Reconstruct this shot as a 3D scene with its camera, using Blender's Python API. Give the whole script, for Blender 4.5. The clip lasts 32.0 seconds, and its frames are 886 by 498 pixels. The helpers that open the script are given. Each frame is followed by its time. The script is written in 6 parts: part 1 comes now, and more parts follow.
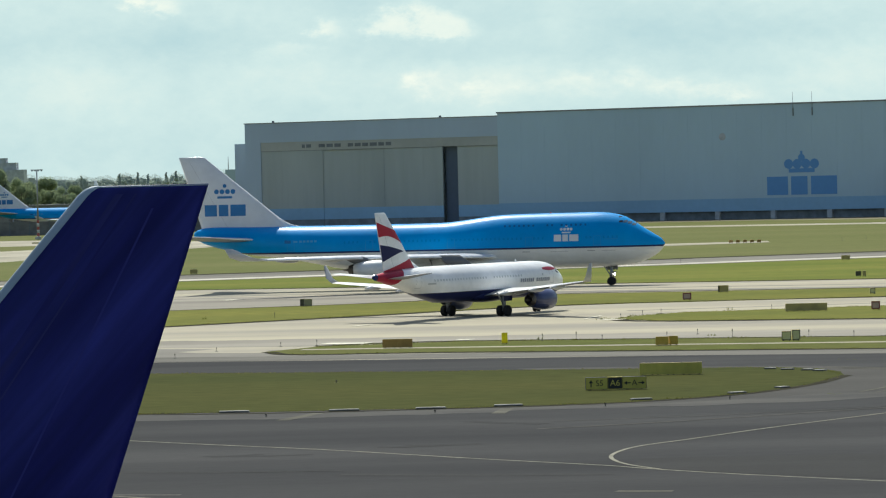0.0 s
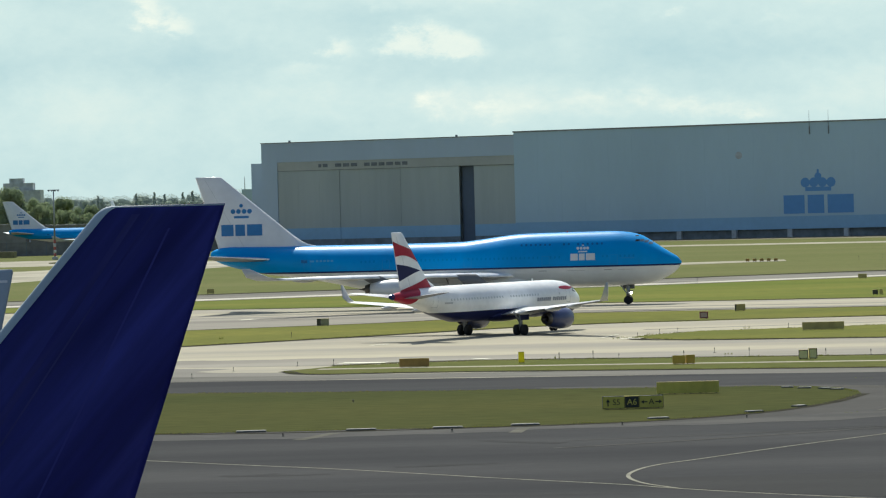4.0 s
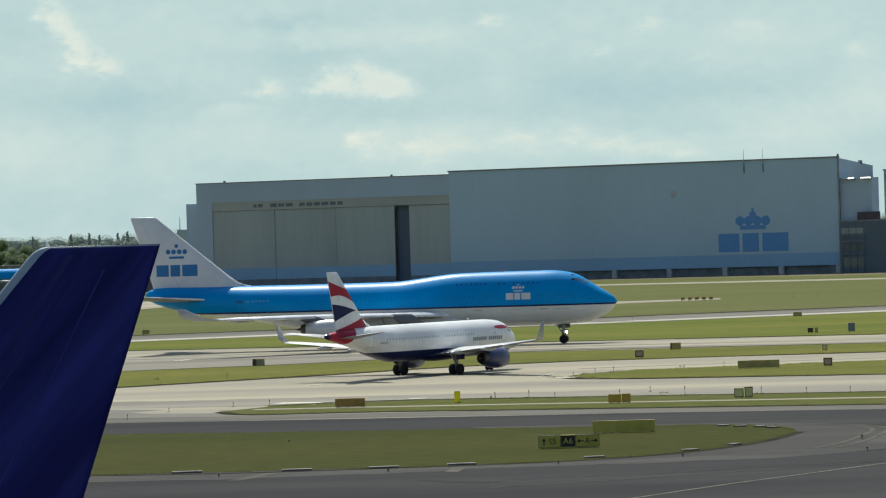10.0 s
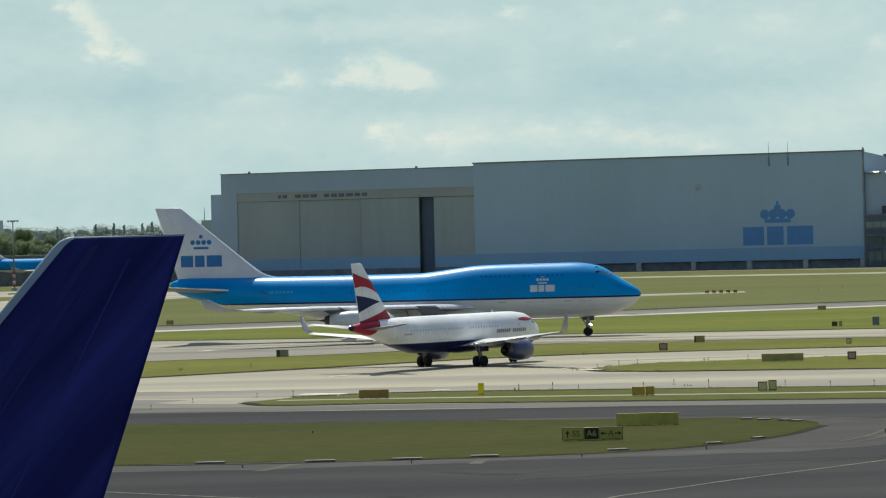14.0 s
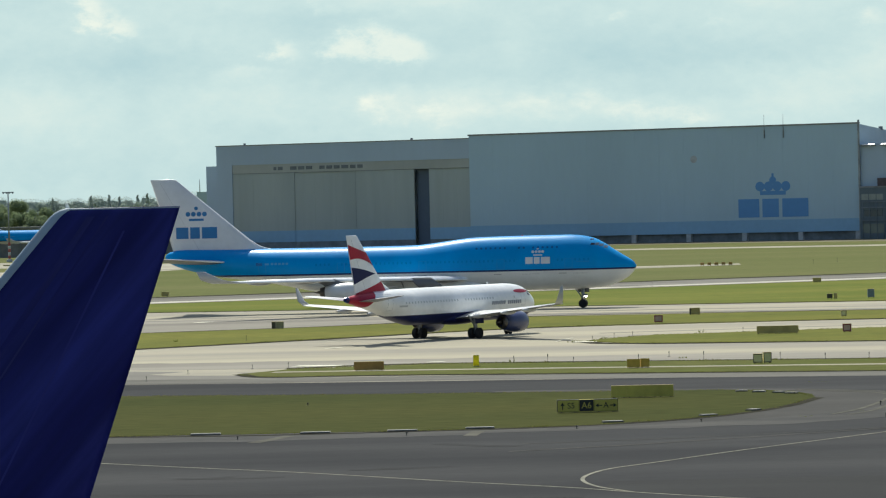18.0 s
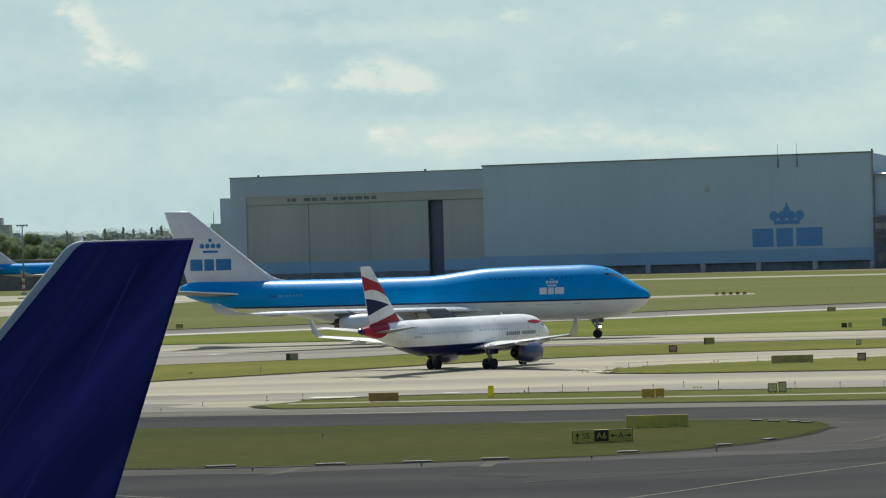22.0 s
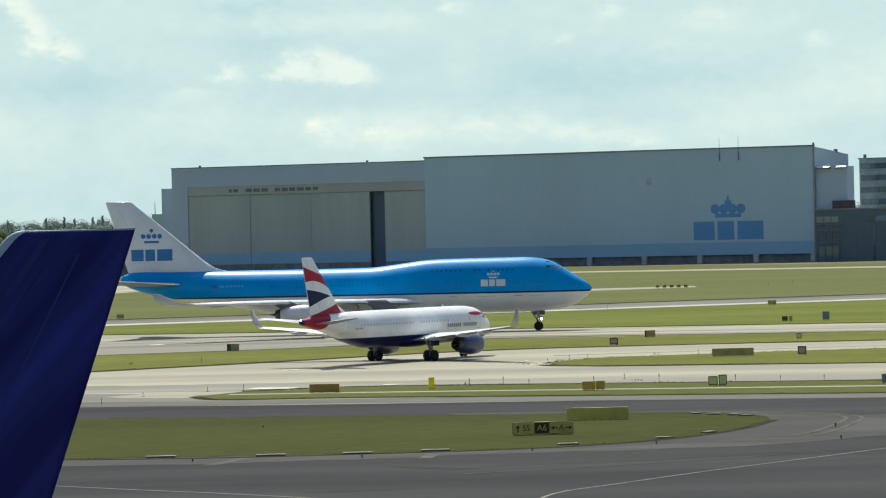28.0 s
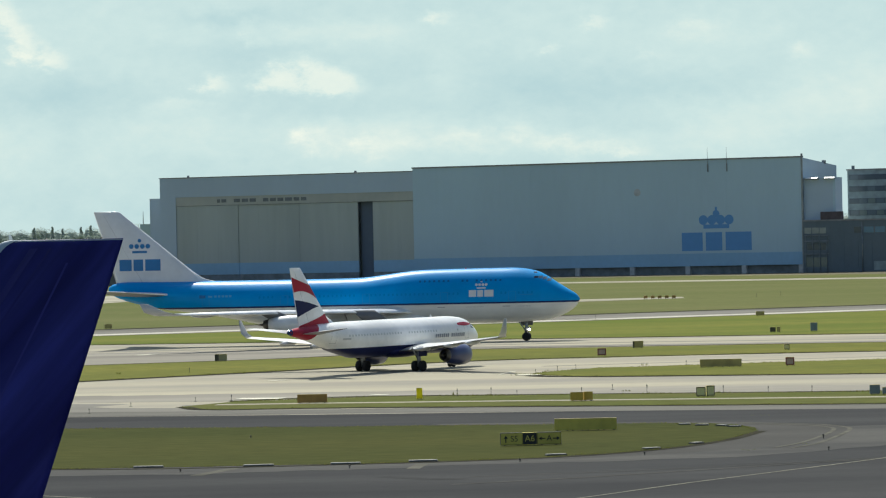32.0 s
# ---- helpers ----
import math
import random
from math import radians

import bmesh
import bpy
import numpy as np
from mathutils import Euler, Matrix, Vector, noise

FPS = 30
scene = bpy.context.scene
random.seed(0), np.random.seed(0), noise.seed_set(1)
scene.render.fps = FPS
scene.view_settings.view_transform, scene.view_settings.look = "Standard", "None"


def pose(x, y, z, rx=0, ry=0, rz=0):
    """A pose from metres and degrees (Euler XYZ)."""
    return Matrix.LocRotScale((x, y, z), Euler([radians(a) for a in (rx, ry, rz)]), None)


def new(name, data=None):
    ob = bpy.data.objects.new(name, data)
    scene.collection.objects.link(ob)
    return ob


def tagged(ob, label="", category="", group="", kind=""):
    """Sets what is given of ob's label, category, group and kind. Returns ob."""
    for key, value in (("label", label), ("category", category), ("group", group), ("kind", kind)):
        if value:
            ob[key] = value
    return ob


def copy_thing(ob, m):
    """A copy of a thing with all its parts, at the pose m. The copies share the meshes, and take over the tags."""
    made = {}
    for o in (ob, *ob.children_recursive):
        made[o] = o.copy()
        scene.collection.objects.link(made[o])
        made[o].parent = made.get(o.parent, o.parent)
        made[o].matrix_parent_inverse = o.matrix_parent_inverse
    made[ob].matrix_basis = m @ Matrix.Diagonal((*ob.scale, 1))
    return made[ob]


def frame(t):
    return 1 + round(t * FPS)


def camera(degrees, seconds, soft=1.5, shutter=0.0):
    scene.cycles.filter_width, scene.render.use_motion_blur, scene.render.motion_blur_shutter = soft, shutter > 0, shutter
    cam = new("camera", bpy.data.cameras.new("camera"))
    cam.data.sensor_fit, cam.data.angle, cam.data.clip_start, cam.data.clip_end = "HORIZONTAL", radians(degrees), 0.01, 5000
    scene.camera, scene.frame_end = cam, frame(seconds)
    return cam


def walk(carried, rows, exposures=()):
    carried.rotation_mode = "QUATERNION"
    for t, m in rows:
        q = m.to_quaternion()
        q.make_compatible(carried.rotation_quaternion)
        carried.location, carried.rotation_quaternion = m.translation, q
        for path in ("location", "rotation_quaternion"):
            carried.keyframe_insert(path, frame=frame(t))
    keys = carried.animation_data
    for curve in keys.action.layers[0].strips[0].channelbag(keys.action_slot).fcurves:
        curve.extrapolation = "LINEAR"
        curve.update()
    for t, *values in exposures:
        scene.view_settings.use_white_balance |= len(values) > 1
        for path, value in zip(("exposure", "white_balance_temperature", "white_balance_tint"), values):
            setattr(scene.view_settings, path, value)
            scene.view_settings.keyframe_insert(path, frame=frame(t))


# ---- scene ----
EYE = (0.0, 0.0, 15.1)
cam = camera(12.78, 32.0, soft=1.2)
# seconds, then the turn about x, y and z in degrees
PATH = [
    (0, 89.046, 1.359, 0.093), (0.5, 88.867, 1.360, 0.518), (1, 88.878, 1.283, 0.411), (1.5, 88.857, 1.230, 0.435),
    (2, 88.983, 1.448, 0.410), (2.5, 89.031, 1.529, 0.403), (3, 89.157, 1.554, 0.408), (3.5, 89.246, 1.517, 0.397),
    (5.5, 89.562, 1.500, 0.031), (6, 89.640, 1.571, -0.086), (6.5, 89.825, 1.625, -0.418), (7, 89.837, 1.493, -0.872),
    (7.5, 89.842, 1.335, -1.194), (8, 89.869, 1.549, -1.488), (8.5, 89.860, 1.423, -1.588), (9, 89.873, 1.528, -1.453),
    (9.5, 89.858, 1.558, -1.047), (10, 89.880, 1.671, -0.605), (10.5, 89.815, 1.618, -0.135), (11, 89.759, 1.720, 0.124),
    (11.5, 89.759, 1.588, 0.074), (12, 89.750, 1.488, 0.061), (12.5, 89.750, 1.484, 0.036), (13, 89.763, 1.500, -0.006),
    (13.5, 89.764, 1.405, -0.109), (14, 89.770, 1.404, -0.251), (14.5, 89.794, 1.481, -0.269), (16.5, 89.638, 1.575, -0.245),
    (17, 89.533, 1.369, -0.317), (17.5, 89.472, 1.319, -0.347), (18, 89.362, 1.349, -0.319), (18.5, 89.353, 1.432, -0.269),
    (19, 89.564, 1.569, -0.287), (19.5, 89.650, 1.583, -0.205), (20, 89.659, 1.567, -0.112), (20.5, 89.667, 1.596, -0.073),
    (21, 89.694, 1.616, -0.078), (21.5, 89.801, 1.629, -0.096), (22, 89.814, 1.609, -0.117), (22.5, 89.801, 1.507, -0.130),
    (23, 89.813, 1.514, -0.068), (23.5, 89.793, 1.369, -0.075), (24, 89.798, 1.472, -0.088), (24.5, 89.799, 1.550, -0.112),
    (26.5, 89.711, 1.330, -0.256), (27, 89.681, 1.409, -0.526), (27.5, 89.658, 1.231, -0.944), (28, 89.671, 1.320, -0.964),
    (28.5, 89.648, 1.194, -0.998), (29, 89.660, 1.262, -0.981), (29.5, 89.664, 0.975, -1.107), (30, 89.665, 0.866, -1.255),
    (30.5, 89.732, 0.932, -1.356), (31, 89.851, 1.201, -1.398), (31.5, 89.893, 1.176, -1.339), (32, 89.819, 1.223, -1.135),
]
EXPOSURES = [(t, e, 6350, 4) for t, e in ((0.0, 0.10), (1.0, 0.17), (3.0, 0.14), (6.0, -0.06), (9.0, -0.14), (13.0, -0.1), (14.0, -0.15), (17.0, 0.04), (20.0, -0.07), (22.0, -0.15), (24.0, -0.1), (28.0, 0.1), (32.0, 0.03))]
walk(cam, [(t, pose(*EYE, a, b, c)) for t, a, b, c in PATH], EXPOSURES)

# ---- daylight: high sun beyond the hangars, thin broken cloud ----
SUN_ELEVATION, SUN_AZIMUTH = radians(54), radians(-14)   # azimuth from +y towards +x
world = bpy.data.worlds.new("sky")
scene.world = world
world.use_nodes = True
wt = world.node_tree
sky = wt.nodes.new("ShaderNodeTexSky")
sky.sky_type, sky.sun_disc = "NISHITA", False
sky.sun_elevation, sky.sun_rotation = SUN_ELEVATION, SUN_AZIMUTH
sky.air_density, sky.dust_density, sky.ozone_density = 1.0, 2.0, 1.0
wt.links.new(sky.outputs["Color"], wt.nodes["Background"].inputs["Color"])
wt.nodes["Background"].inputs["Strength"].default_value = 0.11
sun = new("sun", bpy.data.lights.new("sun", "SUN"))
sun.data.energy, sun.data.angle, sun.data.color = 5.0, radians(0.6), (1.0, 0.95, 0.86)
sd = Vector((math.sin(SUN_AZIMUTH) * math.cos(SUN_ELEVATION), math.cos(SUN_AZIMUTH) * math.cos(SUN_ELEVATION), math.sin(SUN_ELEVATION)))
sun.matrix_world = Matrix.Translation((0, 0, 300)) @ sd.to_track_quat("Z", "Y").to_matrix().to_4x4()


# ---- materials ----
def mat(name, color, rough=0.5, metal=0.0, grain=3.0, vary=0.12, stain=0.15, patch=0.4, bump=0.0, second=None, coat=0.0, stretch=(1, 1, 1), shine=0.5, thin=None, coat_rough=0.08, lean=0.0):
    """A surface with fine grain, wide stains and relief; sizes in 1/m."""
    m = bpy.data.materials.new(name)
    m.use_nodes = True
    nt = m.node_tree
    b = nt.nodes["Principled BSDF"]
    b.inputs["Roughness"].default_value, b.inputs["Metallic"].default_value = rough, metal
    b.inputs["Coat Weight"].default_value, b.inputs["Specular IOR Level"].default_value = coat, shine
    b.inputs["Coat Roughness"].default_value = coat_rough
    tc = nt.nodes.new("ShaderNodeTexCoord")
    mp = nt.nodes.new("ShaderNodeMapping")
    if lean:
        # the grain runs along a line that leans by this angle in the x-z plane
        mp.vector_type = "TEXTURE"
        mp.inputs["Rotation"].default_value = (0, radians(lean), 0)
        mp.inputs["Scale"].default_value = [1 / v for v in stretch]
    else:
        mp.inputs["Scale"].default_value = stretch
    nt.links.new(tc.outputs["Object"], mp.inputs["Vector"])
    if thin:
        b.inputs["Transmission Weight"].default_value = 0.0
        tr, add, dest = nt.nodes.new("ShaderNodeBsdfTranslucent"), nt.nodes.new("ShaderNodeMixShader"), nt.nodes["Material Output"]
        tr.inputs["Color"].default_value = (*thin, 1)
        add.inputs["Fac"].default_value = 0.6
        nt.links.new(b.outputs["BSDF"], add.inputs[1])
        nt.links.new(tr.outputs["BSDF"], add.inputs[2])
        nt.links.new(add.outputs["Shader"], dest.inputs["Surface"])
    n1, n2 = nt.nodes.new("ShaderNodeTexNoise"), nt.nodes.new("ShaderNodeTexNoise")
    n1.inputs["Scale"].default_value, n1.inputs["Detail"].default_value = grain, 5
    n2.inputs["Scale"].default_value, n2.inputs["Detail"].default_value = patch, 4
    for n in (n1, n2):
        nt.links.new(mp.outputs["Vector"], n.inputs["Vector"])
    c2 = second if second else tuple(c * (1 - 2.2 * stain) for c in color)
    r2 = nt.nodes.new("ShaderNodeValToRGB")
    r2.color_ramp.elements[0].position, r2.color_ramp.elements[1].position = 0.35, 0.68
    nt.links.new(n2.outputs["Fac"], r2.inputs["Fac"])
    mx = nt.nodes.new("ShaderNodeMix")
    mx.data_type = "RGBA"
    mx.inputs[6].default_value, mx.inputs[7].default_value = (*color, 1), (*[max(c, 0) for c in c2], 1)
    nt.links.new(r2.outputs["Color"], mx.inputs["Factor"])
    hv = nt.nodes.new("ShaderNodeHueSaturation")
    mr = nt.nodes.new("ShaderNodeMapRange")
    mr.inputs["To Min"].default_value, mr.inputs["To Max"].default_value = 1 - 1.6 * vary, 1 + 1.6 * vary
    nt.links.new(n1.outputs["Fac"], mr.inputs["Value"])
    nt.links.new(mr.outputs["Result"], hv.inputs["Value"])
    nt.links.new(mx.outputs[2], hv.inputs["Color"])
    nt.links.new(hv.outputs["Color"], b.inputs["Base Color"])
    if bump:
        bp = nt.nodes.new("ShaderNodeBump")
        bp.inputs["Strength"].default_value, bp.inputs["Distance"].default_value = bump, 0.03
        nt.links.new(n1.outputs["Fac"], bp.inputs["Height"])
        nt.links.new(bp.outputs["Normal"], b.inputs["Normal"])
    return m


def glow(name, color, strength):
    m = bpy.data.materials.new(name)
    m.use_nodes = True
    b = m.node_tree.nodes["Principled BSDF"]
    b.inputs["Base Color"].default_value = (*color, 1)
    b.inputs["Emission Color"].default_value, b.inputs["Emission Strength"].default_value = (*color, 1), strength
    return m


def paint(name, color, rough=0.3, **k):
    return mat(name, color, rough, grain=1.5, vary=k.pop("vary", 0.04), stain=k.pop("stain", 0.05), patch=0.25, coat=k.pop("coat", 0.25), **k)


GRASS = mat("grass", (0.092, 0.116, 0.0145), 0.95, grain=1.2, vary=0.3, patch=0.04, second=(0.140, 0.142, 0.026), bump=0.6, stretch=(0.3, 1, 1), shine=0.06)
# Duller grass tone that imitates haze over the far field.
GRASS_HAZED = mat("far_meadow", (0.094, 0.106, 0.029), 0.95, grain=1.0, vary=0.25, patch=0.02, second=(0.116, 0.119, 0.040), bump=0.6, stretch=(0.3, 1, 1), shine=0.06)
# Dry olive island grass, darkened further to stand in for cloud shade.
GRASS_DRY_SHADED = mat("shaded_dry_grass", (0.060, 0.062, 0.0185), 0.95, grain=1.3, vary=0.3, patch=0.05, second=(0.046, 0.053, 0.016), bump=0.6, stretch=(0.35, 1, 1), shine=0.02)
CONCRETE = mat("taxiway_concrete", (0.370, 0.338, 0.252), 0.85, grain=2.5, vary=0.10, stain=0.16, patch=0.06, second=(0.245, 0.228, 0.192), bump=0.2, stretch=(0.16, 1, 1), shine=0.06)
PALE = mat("pale_concrete", (0.46, 0.43, 0.37), 0.85, grain=2.5, vary=0.06, stain=0.08, patch=0.08, bump=0.2, shine=0.06)
DAB = mat("bright_marking_paint", (0.72, 0.69, 0.56), 0.8, grain=2.0, vary=0.12, stain=0.1, patch=0.5, shine=0.06)
CONCRETE_GREY = mat("grey_concrete", (0.275, 0.255, 0.215), 0.85, grain=2.5, vary=0.1, stain=0.16, patch=0.08, bump=0.2, stretch=(0.16, 1, 1), shine=0.06)
ASPHALT = mat("asphalt", (0.0250, 0.0253, 0.0272), 0.9, grain=4.0, vary=0.17, stain=0.18, patch=0.07, bump=0.3, stretch=(0.2, 1, 1), shine=0.06, second=(0.0465, 0.046, 0.0465))
ASPHALT_MID_D = mat("faded_asphalt", (0.040, 0.0397, 0.0395), 0.9, grain=4.0, vary=0.12, stain=0.15, patch=0.08, bump=0.3, stretch=(0.4, 1, 1), shine=0.06)
ASPHALT_MID = mat("worn_asphalt", (0.072, 0.069, 0.064), 0.9, grain=3.0, vary=0.1, stain=0.12, patch=0.08, bump=0.3, stretch=(0.4, 1, 1), shine=0.06)
LINE = mat("yellow_line_paint", (0.25, 0.24, 0.19), 0.8, grain=2.0, vary=0.25, stain=0.15, patch=0.5, shine=0.06)
LINE_WORN = mat("worn_yellow_line", (0.115, 0.11, 0.088), 0.85, grain=2.0, vary=0.3, stain=0.2, patch=0.5, shine=0.06)
SOIL = mat("dark_soil", (0.032, 0.029, 0.017), 0.95, grain=1.5, vary=0.35, stain=0.2, patch=0.3, shine=0.05)
TAR = mat("tar_seal", (0.0285, 0.028, 0.0285), 0.85, grain=2.0, vary=0.25, patch=0.3, second=(0.033, 0.0325, 0.033), shine=0.06)
FAINT = mat("worn_line_trace", (0.078, 0.075, 0.068), 0.85, grain=2.0, vary=0.3, stain=0.2, patch=0.5, shine=0.06)
ROADB = mat("dusty_road", (0.36, 0.335, 0.265), 0.9, grain=2.0, vary=0.1, stain=0.15, patch=0.05, shine=0.06)
WHITELINE = mat("white_line_paint", (0.16, 0.155, 0.135), 0.8, grain=2.0, vary=0.2, stain=0.15, patch=0.5, shine=0.06)
# Hangar colours are lifted, the darks most, to carry distance haze.
CLAD = mat("grey_blue_cladding", (0.486, 0.628, 0.716), 0.6, grain=0.5, vary=0.02, stain=0.04, patch=0.03, stretch=(1, 1, 0.3))
CLAD_L = mat("pale_grey_cladding", (0.481, 0.578, 0.669), 0.6, grain=0.5, vary=0.02, stain=0.05, patch=0.03, stretch=(1, 1, 0.3))
DOORP = mat("beige_hangar_door", (0.473, 0.512, 0.483), 0.65, grain=0.5, vary=0.05, stain=0.06, patch=0.05, stretch=(1, 1, 0.1))
FASCIA = mat("cream_fascia", (0.47, 0.478, 0.435), 0.65, grain=0.5, vary=0.05, stain=0.06, patch=0.05)
STRIPE = mat("blue_cladding", (0.31, 0.51, 0.70), 0.6, grain=0.6, vary=0.05, stain=0.05, patch=0.03)
LOGO_BLUE = mat("logo_blue_paint", (0.13, 0.32, 0.62), 0.6, grain=0.6, vary=0.02, stain=0.02)
DARKGAP = mat("hazed_dark_interior", (0.15, 0.19, 0.26), 0.8, grain=0.5, vary=0.02, stain=0.03)
DARKBASE = mat("hazed_dark_plinth", (0.235, 0.265, 0.29), 0.8, grain=0.6, vary=0.06)
COLUMN = mat("white_column", (0.55, 0.56, 0.56), 0.7, grain=1.0, vary=0.06)
LETTER = mat("dark_lettering", (0.20, 0.22, 0.23), 0.6, grain=1.0, vary=0.06)
ROOFM = mat("roof_sheet", (0.3, 0.3, 0.3), 0.6, grain=0.5, vary=0.08)
SHEDWALL = mat("brown_grey_sheet", (0.27, 0.26, 0.25), 0.8, grain=0.4, vary=0.06)
CONTAINER = mat("olive_tan_paint", (0.26, 0.23, 0.11), 0.7, grain=0.6, vary=0.06)
# Fence grey raised to imitate the haze in front of it.
FENCE = mat("hazed_fence_sheet", (0.205, 0.20, 0.195), 0.8, grain=0.5, vary=0.08)
FARWALL = mat("far_grey_wall", (0.56, 0.58, 0.60), 0.7, grain=0.5, vary=0.05)
# Annex slate is raised as well, haze put into the colour.
BROWN = mat("hazed_slate_cladding", (0.128, 0.166, 0.192), 0.6, grain=0.6, vary=0.06, stain=0.03)
RUST = mat("rust_red_sheet", (0.11, 0.085, 0.095), 0.7, grain=1.0, vary=0.1)
BAND = mat("light_office_band", (0.331, 0.400, 0.404), 0.7, grain=0.6, vary=0.08)
GLASS_D = mat("dark_window_glass", (0.10, 0.13, 0.15), 0.2, grain=0.4, vary=0.25, coat=0.4)
GLASS_M = mat("grey_window_glass", (0.15, 0.19, 0.21), 0.2, grain=0.4, vary=0.25, coat=0.4)
GLASS_O = mat("greenish_window_glass", (0.20, 0.24, 0.22), 0.2, grain=0.4, vary=0.25, coat=0.4)
GLASS_B = mat("blue_window_glass", (0.16, 0.3, 0.4), 0.15, grain=0.4, vary=0.25, coat=0.5)
GLASS_G = mat("pale_window_glass", (0.34, 0.38, 0.36), 0.2, grain=0.4, vary=0.2, coat=0.5)
SKYLIGHT = mat("bright_metal_roof", (0.9, 0.9, 0.88), 0.28, 1.0, grain=0.4, vary=0.04)
KBLUE = paint("sky_blue_paint", (0.003, 0.29, 0.70), 0.5, coat=0.25, shine=0.05, coat_rough=0.28)
KJOINT = paint("door_seal_blue", (0.006, 0.26, 0.62), 0.4, coat=0.0)
KTEXT = paint("pale_blue_lettering", (0.09, 0.37, 0.67), 0.45, coat=0.0)
KWIN = paint("tinted_window_blue", (0.005, 0.25, 0.62), 0.25, coat=0.0)
KSHADE = paint("dark_tinted_window", (0.006, 0.13, 0.36), 0.25)
KDARK = paint("dark_blue_paint", (0.003, 0.022, 0.10), 0.45, coat=0.0, shine=0.2)
KLOW = paint("light_grey_paint", (0.69, 0.71, 0.72), 0.35)
WHITE = paint("white_aircraft_paint", (0.90, 0.90, 0.885), 0.32, vary=0.06, stain=0.08, coat_rough=0.2)
FINWHITE = paint("fin_white_paint", (0.713, 0.724, 0.736), 0.4)
# The lighter second tone runs in streaks that imitate reflections.
NAVY = mat("navy_aircraft_paint", (0.006, 0.0075, 0.10), 0.5, grain=6.0, vary=0.25, patch=1.0, second=(0.024, 0.03, 0.20), shine=0.2, stretch=(1.0, 1.0, 0.08), lean=-40.7)
NAVY_GLEAM = mat("navy_reflection_paint", (0.034, 0.038, 0.16), 0.6, grain=8.0, vary=0.3, patch=2.0, second=(0.012, 0.014, 0.12), shine=0.2, stretch=(1.0, 1.0, 0.08), lean=-40.7)
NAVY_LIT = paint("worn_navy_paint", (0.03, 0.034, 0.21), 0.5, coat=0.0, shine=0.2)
KEMBLEM = paint("emblem_blue_paint", (0.02, 0.17, 0.42), 0.45, coat=0.0)
SHADE_W = paint("drawn_window_blind", (0.56, 0.58, 0.58), 0.35)
# Non-metal blue-grey that imitates sky mirrored in the bare edge.
EDGE_SILVER = paint("silver_sky_tone", (0.34, 0.42, 0.48), 0.5, coat=0.0, vary=0.1, stain=0.1)
FADED = paint("grey_blue_lettering", (0.31, 0.33, 0.38), 0.4, coat=0.0)
BELLY = paint("midnight_blue_paint", (0.013, 0.018, 0.08), 0.4, coat=0.0, shine=0.2)
COWL = paint("slate_blue_cowl_paint", (0.045, 0.06, 0.15), 0.35, coat=0.3, coat_rough=0.2)
RED = paint("red_paint", (0.37, 0.017, 0.045), 0.45, coat=0.1, shine=0.2, coat_rough=0.2)
WINGTOP = paint("wing_pale_paint", (0.80, 0.80, 0.79), 0.33, shine=0.8)
# Grey under paint, set darker to deepen the shade below the wings.
UNDER = paint("under_wing_shade_grey", (0.15, 0.155, 0.165), 0.45, coat=0.0)
WINGM = paint("wing_grey_paint", (0.50, 0.51, 0.52), 0.38)
METAL = mat("bare_metal", (0.62, 0.63, 0.65), 0.3, 0.9, grain=2.0, vary=0.06)
EDGE_METAL = mat("polished_edge_metal", (0.92, 0.93, 0.93), 0.27, 0.25, grain=2.0, vary=0.04, coat=0.4, coat_rough=0.2)
DMETAL = mat("dark_burnt_metal", (0.12, 0.11, 0.10), 0.45, 0.8, grain=3.0, vary=0.15)
TYRE = mat("tyre_rubber", (0.02, 0.02, 0.021), 0.9, grain=6.0, vary=0.15)
FANM = mat("fan_blades", (0.05, 0.05, 0.055), 0.4, 0.6, grain=6.0, vary=0.3)
CABIN = paint("cabin_window_glass", (0.02, 0.025, 0.035), 0.15)
# Blue-grey paint stands in for sky reflected in the front panes.
WINDSHIELD = paint("windshield_sky_tone", (0.10, 0.16, 0.22), 0.12)
SILLGREY = paint("door_sill_grey", (0.30, 0.32, 0.35), 0.5, coat=0.0)
# Mid-grey on white winglets stands in for their shaded faces.
TIPSHADE = paint("winglet_shade_grey", (0.42, 0.43, 0.43), 0.4, vary=0.1, stain=0.15, coat=0.0)
GREYFIN = paint("blue_grey_aircraft_paint", (0.31, 0.37, 0.44), 0.4)
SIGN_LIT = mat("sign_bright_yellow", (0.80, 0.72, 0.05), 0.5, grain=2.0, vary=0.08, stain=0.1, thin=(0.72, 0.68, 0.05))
SIGN_ORANGE = mat("sign_orange_back", (0.66, 0.43, 0.06), 0.6, grain=2.0, vary=0.12, stain=0.15)
SIGN_DULL = mat("sign_dull_yellow", (0.62, 0.53, 0.095), 0.55, grain=2.0, vary=0.1, stain=0.12)
FAR_PAVING = mat("far_grey_paving", (0.20, 0.19, 0.165), 0.9, grain=2.0, vary=0.1, stain=0.2, patch=0.05, stretch=(0.3, 1, 1), shine=0.06)
SHOULDER = mat("pale_shoulder", (0.15, 0.143, 0.125), 0.9, grain=2.0, vary=0.1, stain=0.15, patch=0.08, stretch=(0.3, 1, 1), shine=0.06)
WORN_CON = mat("worn_concrete", (0.235, 0.222, 0.195), 0.9, grain=2.0, vary=0.1, stain=0.15, patch=0.08, stretch=(0.3, 1, 1), shine=0.06)
BOARD = mat("weathered_board", (0.30, 0.29, 0.265), 0.85, grain=3.0, vary=0.15, stain=0.2, patch=0.6)
